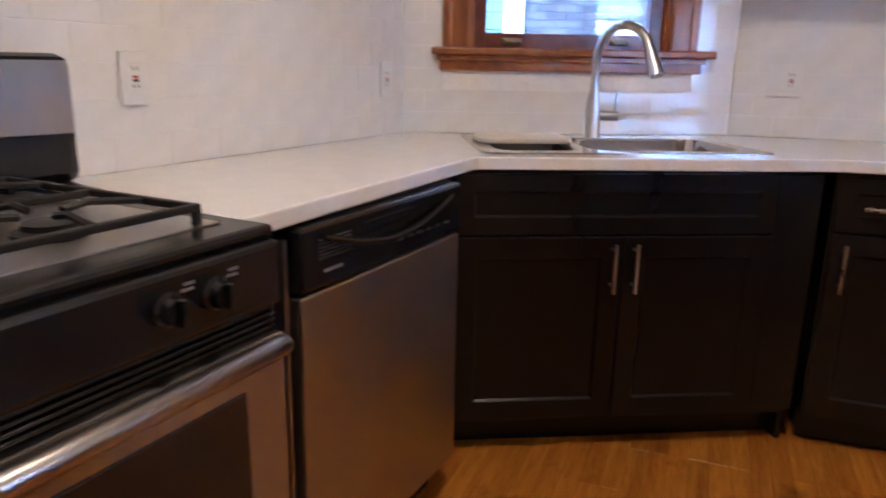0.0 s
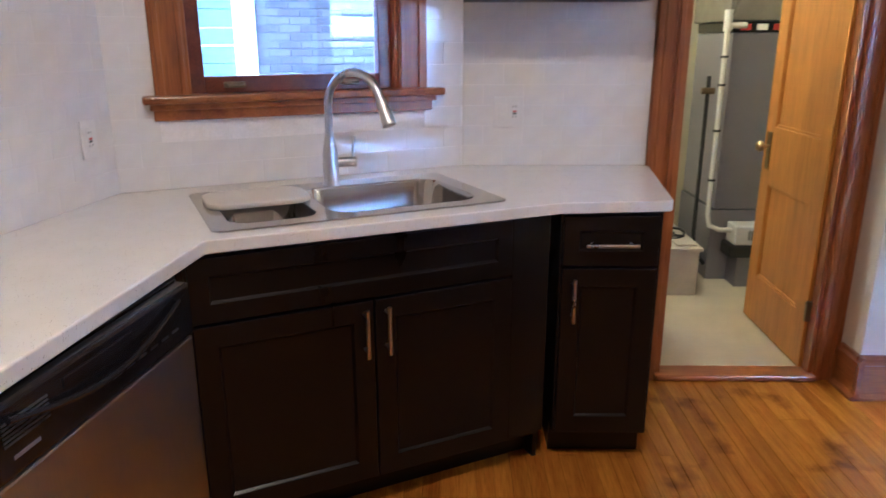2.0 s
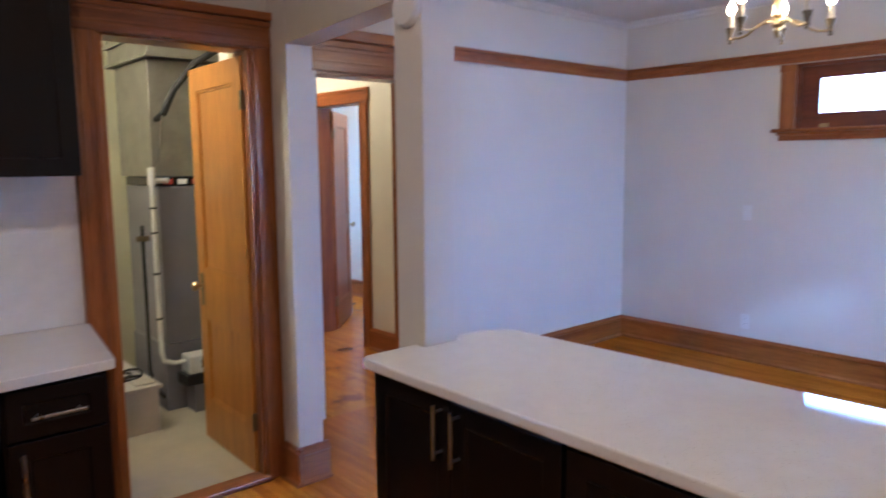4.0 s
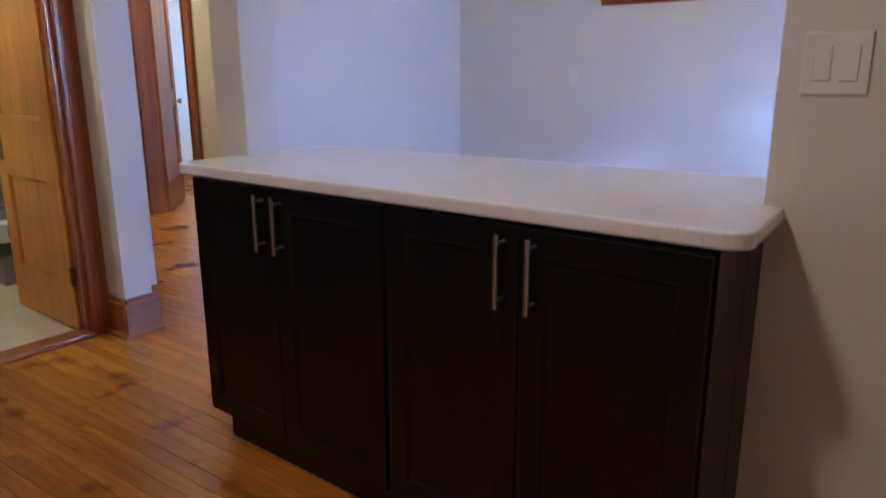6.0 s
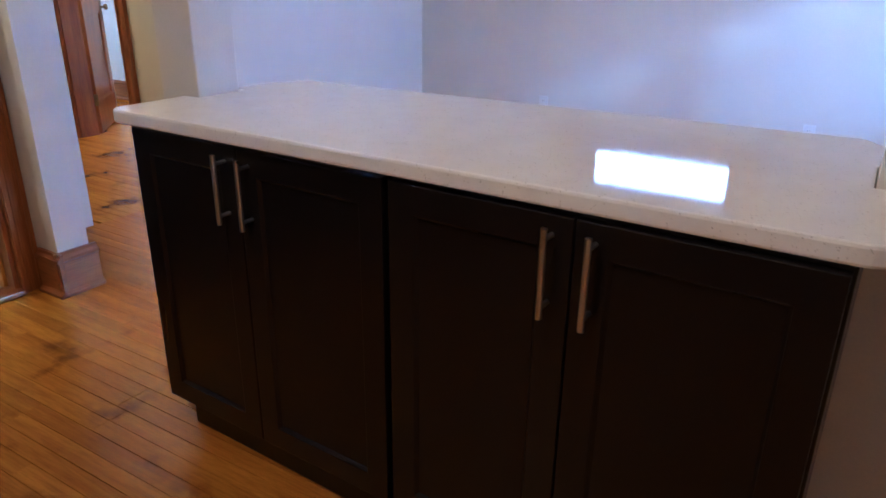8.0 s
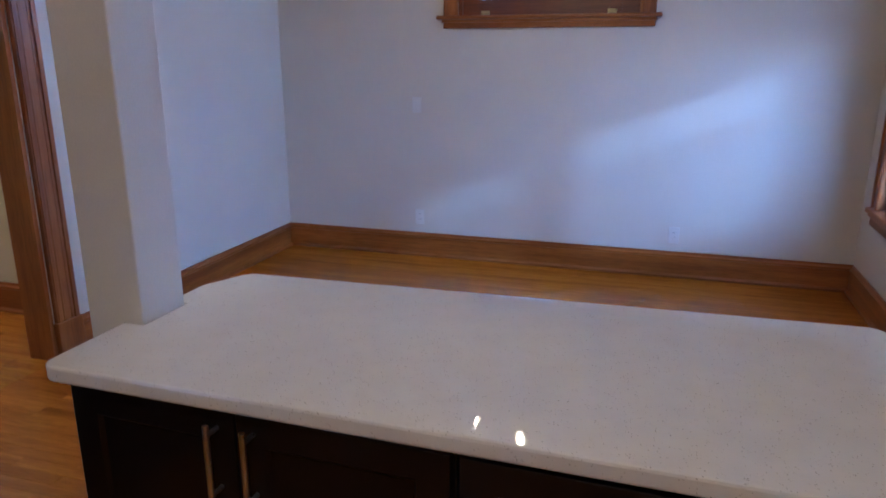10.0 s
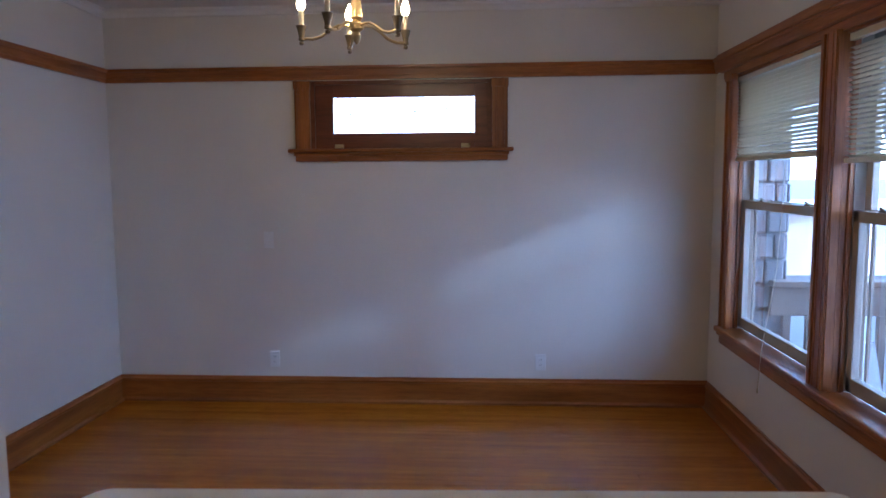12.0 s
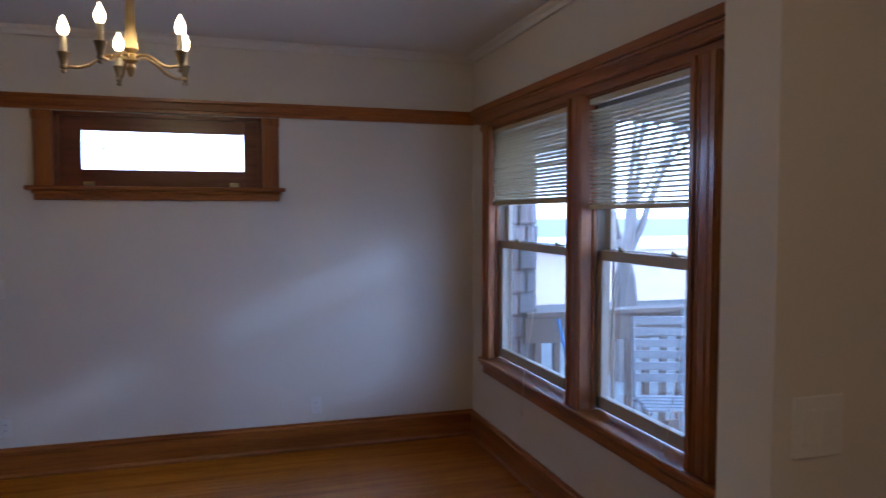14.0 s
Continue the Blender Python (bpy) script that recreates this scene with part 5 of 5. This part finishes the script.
def railing(name, a, b, label):
    a, b = Vector(a), Vector(b)
    d = (b - a).normalized()
    L = (b - a).length
    m = Matrix.Translation(a) @ Matrix.Rotation(math.atan2(d.y, d.x), 4, "Z")
    r = thing(name, a, label, "railing", "porch railings")
    local_box_part("top_rail", r, m, [(0, L, -0.06, 0.06, 0.93, 0.97)], DECK, "", 0.008)
    local_box_part("upper_board", r, m, [(0, L, -0.02, 0.02, 0.74, 0.93)], DECK, "", 0.004)
    local_box_part("bottom_rail", r, m, [(0, L, -0.03, 0.03, 0.0, 0.09)], DECK, "", 0.004)
    for k in range(int(L / 0.15)):
        local_box_part("baluster", r, m, [(0.08 + k * 0.15, 0.13 + k * 0.15, -0.02, 0.02, 0.09, 0.74)], DECK, "", 0.003)
    return r


railing("porch_railing", (1.23, 4.74, -0.06), (4.6, 4.74, -0.06), "weathered wooden porch railing with square balusters")
railing("porch_railing", (4.6, 4.68, -0.06), (4.6, 0.8, -0.06), "weathered wooden porch railing with square balusters")
pr = thing("porch_roof", (1.95, 2.9, 2.58), "shallow porch roof with a painted board ceiling", "roof", kind="structure")
for k in range(13):
    bm = B(); box(bm, 1.12 + k * 0.126, 1.12 + k * 0.126 + 0.122, 0.6, 5.2, 2.59, 2.62, 0.003); part("ceiling_board", bm, ROOFING, pr)
bm = B(); box(bm, 1.12, 2.76, 0.6, 5.2, 2.625, 2.75); part("deck", bm, ROOFING, pr)
bm = B(); box(bm, 1.12, 2.9, 5.0, 5.15, 2.36, 2.588, 0.006); part("side_beam", bm, DECK, pr)
pier = thing("stone_pier", (1.22, 4.95, -1.2), "pier of rough grey stone blocks at the porch corner", "pier", kind="structure")
bm = B(); box(bm, 1.125, 1.33, 4.795, 5.145, -1.2, 2.95); part("core", bm, MORTAR, pier)
STONES = {}
for row in range(24):
    z = -1.1 + row * 0.165
    for face, (w0, cuts) in enumerate(((0.205, (0.0, 0.13, 0.205) if row % 2 else (0.0, 0.075, 0.205)), (0.35, (0.0, 0.2, 0.35) if row % 2 else (0.0, 0.12, 0.35)))):
        for c0, c1 in zip(cuts, cuts[1:]):
            key = round(c1 - c0, 3)
            if key not in STONES:
                q = B(); box(q, 0.004, key - 0.004, -0.03, 0.0, 0.004, 0.158, 0.012, None, 1); STONES[key] = mesh_of("stone", q, STONE)
            ob = new("stone", STONES[key])
            ob.parent = pier
            ob.matrix_parent_inverse = BASES[pier.name].inverted()
            dep = random.uniform(-0.006, 0.006)
            ob.matrix_basis = Matrix.Translation((1.125 + c0, 4.797 + dep, z)) if face == 0 else Matrix.Translation((1.328 + dep, 4.795 + c0, z)) @ Matrix.Rotation(radians(90), 4, "Z")


def folding_chair(m, label):
    c = thing("garden_chair", m.translation[:], label, "chair", "slatted garden chairs")
    for x in (0.0, 0.42):
        bm = B(); tube(bm, [(x, 0.02, 0.0), (x, 0.16, 0.45), (x, 0.26, 0.98)], 0.016, 8); bm.transform(m); part("back_leg", bm, CHAIR, c, "", True)
        bm = B(); tube(bm, [(x, 0.42, 0.0), (x, 0.14, 0.44), (x, -0.02, 0.46)], 0.014, 8); bm.transform(m); part("front_leg", bm, CHAIR, c, "", True)
    for k in range(6):
        z = 0.55 + k * 0.075
        bm = B(); box(bm, 0.0, 0.42, 0.165 + k * 0.015, 0.18 + k * 0.015, z, z + 0.055, 0.004); bm.transform(m); part("back_slat", bm, CHAIR, c)
    for k in range(5):
        bm = B(); box(bm, 0.0, 0.42, -0.22 + k * 0.078, -0.165 + k * 0.078, 0.45, 0.465, 0.004); bm.transform(m); part("seat_slat", bm, CHAIR, c)
    for x in (0.0, 0.40):
        bm = B(); box(bm, x, x + 0.02, -0.24, 0.18, 0.43, 0.452, 0.004); bm.transform(m); part("seat_rail", bm, CHAIR, c)
    return c


folding_chair(rz(-20, (1.75, 4.05, -0.06)), "white slatted garden chair on the porch")
folding_chair(rz(200, (2.55, 3.75, -0.06)), "white slatted garden chair facing the railing")
folding_chair(rz(-35, (2.25, 4.3, -0.06)), "white slatted garden chair pushed against the railing")
lb = thing("leaning_panel", (1.6, 4.2, -0.06), "pale flat panel leaning beside the chairs", "panel")
local_box_part("sheet", lb, rz(-60, (1.55, 4.3, -0.06)) @ Matrix.Rotation(radians(-12), 4, "Y"), [(0, 0.025, 0, 0.36, 0, 0.62)], CHAIR, "", 0.004)
bb = thing("blue_broom", (1.5, 4.5, -0.06), "blue plastic broom leaning on the railing", "broom")
bm = B(); rod(bm, (1.52, 4.40, 0.15), (1.46, 4.66, 0.86), 0.013, 8); part("stick", bm, BLUE, bb, "", True)
bm = B(); box(bm, 1.4, 1.65, 4.36, 4.44, -0.06, 0.16, 0.02); part("head", bm, BLUE, bb)


def tree(base, h, seed, label):
    rnd = random.Random(seed)
    t = thing("bare_tree", base, label, "tree", "bare winter trees")
    bm = B()
    limbs = B()

    def grow(p, d, r, n, into):
        pts, rad = [p], [r]
        for k in range(5):
            d = (d + Vector((rnd.uniform(-1, 1), rnd.uniform(-1, 1), rnd.uniform(-0.2, 0.5))) * 0.16).normalized()
            p = p + d * (h * 0.085 * (0.82 ** (4 - n)))
            pts.append(p); rad.append(r * (1 - 0.11 * (k + 1)))
        tube(into, pts, r, 6, rad)
        if n:
            for _ in range(3 if n > 1 else 4):
                k = rnd.randint(2, 5)
                grow(pts[k], (d + Vector((rnd.uniform(-1, 1), rnd.uniform(-1, 1), rnd.uniform(0.0, 0.6)))).normalized(), rad[k] * 0.62, n - 1, limbs)

    grow(Vector(base), Vector((0, 0, 1)), h * 0.022, 4, bm)
    part("trunk", bm, BARK, t, "", True)
    part("branches", limbs, BARK, t, "leafless branches", True)


tree((7.0, 12.5, -1.2), 9.0, 3, "leafless tree with forked trunk in the yard")
tree((5.6, 10.5, -1.2), 8.0, 8, "leafless tree with forked trunk in the yard")
tree((9.5, 13.0, -1.2), 10.0, 5, "leafless tree behind the porch")
fh = thing("far_house", (11, 22, -1.2), "low pale salmon brick outbuilding across the yard", "outbuilding", kind="structure")
bm = B(); box(bm, 3.0, 22, 20, 28, -1.2, 0.5); part("wall", bm, HOUSE, fh)
bm = B(); box(bm, 2.7, 22.3, 19.7, 28.3, 0.5, 0.6); part("roof_edge", bm, ROOFING, fh)

# ---- tiles ----
TILE_MESH = {}


def tile_mesh(w, h):
    key = (round(w, 3), round(h, 3))
    if key not in TILE_MESH:
        q = B(); box(q, 0, key[0], -0.0035, 0, 0, key[1], 0.0008, None, 1)
        TILE_MESH[key] = mesh_of("tile", q, TILE)
    return TILE_MESH[key]


def tiling(parent, m, x0, x1, z0, z1, skip=None):
    tw, th, j = 0.152, 0.076, 0.0013
    g = B(); box(g, x0, x1, -0.0046, 0.001, z0, z1) if skip is None else [box(g, *c) for c in ((x0, skip[0], -0.0046, 0.001, z0, z1), (skip[1], x1, -0.0046, 0.001, z0, z1), (skip[0], skip[1], -0.0046, 0.001, z0, skip[2]))]
    g.transform(m)
    part("grout", g, GROUT, parent)
    row, z = 0, z0
    while z < z1 - 0.01:
        h = min(th, z1 - z)
        x = x0 - (tw + j) / 2 * (row % 2)
        while x < x1 - 0.01:
            a, b = max(x, x0), min(x + tw, x1)
            spans = [(a, b)]
            if skip and z + h > skip[2]:
                spans = [(a, min(b, skip[0])), (max(a, skip[1]), b)]
            for p, q in spans:
                if q - p > 0.008:
                    ob = new("tile", tile_mesh(q - p, h))
                    ob.parent = parent
                    ob.matrix_basis = m @ Matrix.Translation((p, -0.002 + random.uniform(-0.0002, 0.0002), z)) @ Matrix.Rotation(random.uniform(-0.003, 0.003), 4, "X")
            x += tw + j
        z += th + j
        row += 1


tiling(wall_south, S, -1.0, 1.43, 0.921, 1.53)
tiling(wall_slant, DG, 0.008, DLEN - 0.004, 0.921, 1.53, (0.15, 1.08, 1.15))
tiling(wall_west, rz(90, (-2.74, -0.35, 0)), 0.0, 0.712, 0.921, 1.525)

# ---- floor strips ----
STRIP = 0.0585
PLANK = {}
rest_k, rest_d = B(), B()
made = 0


def strip_mesh(length, tone):
    key = (length, tone)
    if key not in PLANK:
        q = B(); box(q, 0, length - 0.0012, 0, STRIP - 0.001, -0.012, 0.0, 0.0007, None, 1)
        PLANK[key] = mesh_of("floor_strip", q, FLOOR if tone == "k" else FLOOR_D)
    return PLANK[key]


rows = []
y = -1.95
while y < 4.93:
    rows.append(y)
    y += STRIP
for y in rows:
    kitchen = y < 1.18
    x, stop = (-2.74, 2.2) if kitchen else (-3.25, 0.93)
    first = True
    while x < stop - 0.05:
        length = random.choice((0.35, 0.6, 0.85, 1.1) if first else (0.7, 1.0, 1.3, 1.7))
        length, first = round(min(length, stop - x), 2), False
        near = (kitchen and -1.15 < y and x < 0.4) or (not kitchen and y < 3.6)
        if near and made < 300:
            ob = new("floor_strip", strip_mesh(length, "k" if kitchen else "d"))
            ob.parent = subfloor
            ob.location = (x, y, random.uniform(-0.0006, 0.0004))
            made += 1
        else:
            box(rest_k if kitchen else rest_d, x, x + length - 0.0012, y, y + STRIP - 0.0016, -0.012, 0.0)
        x += length
for k in range(22):
    yy = 1.86 + k * STRIP
    box(rest_k, -7.1, -3.2505, yy, yy + STRIP - 0.0016, -0.012, 0.0)
for k in range(22):
    yy = 3.14 + k * STRIP
    box(rest_k, -7.1, -3.4, yy, yy + STRIP - 0.0016, -0.012, 0.0)
for nm, b_, mt in (("kitchen_and_hall_strips", rest_k, FLOOR), ("dining_strips", rest_d, FLOOR_D)):
    tagged(part(nm, b_, mt, subfloor), kind="stuff")
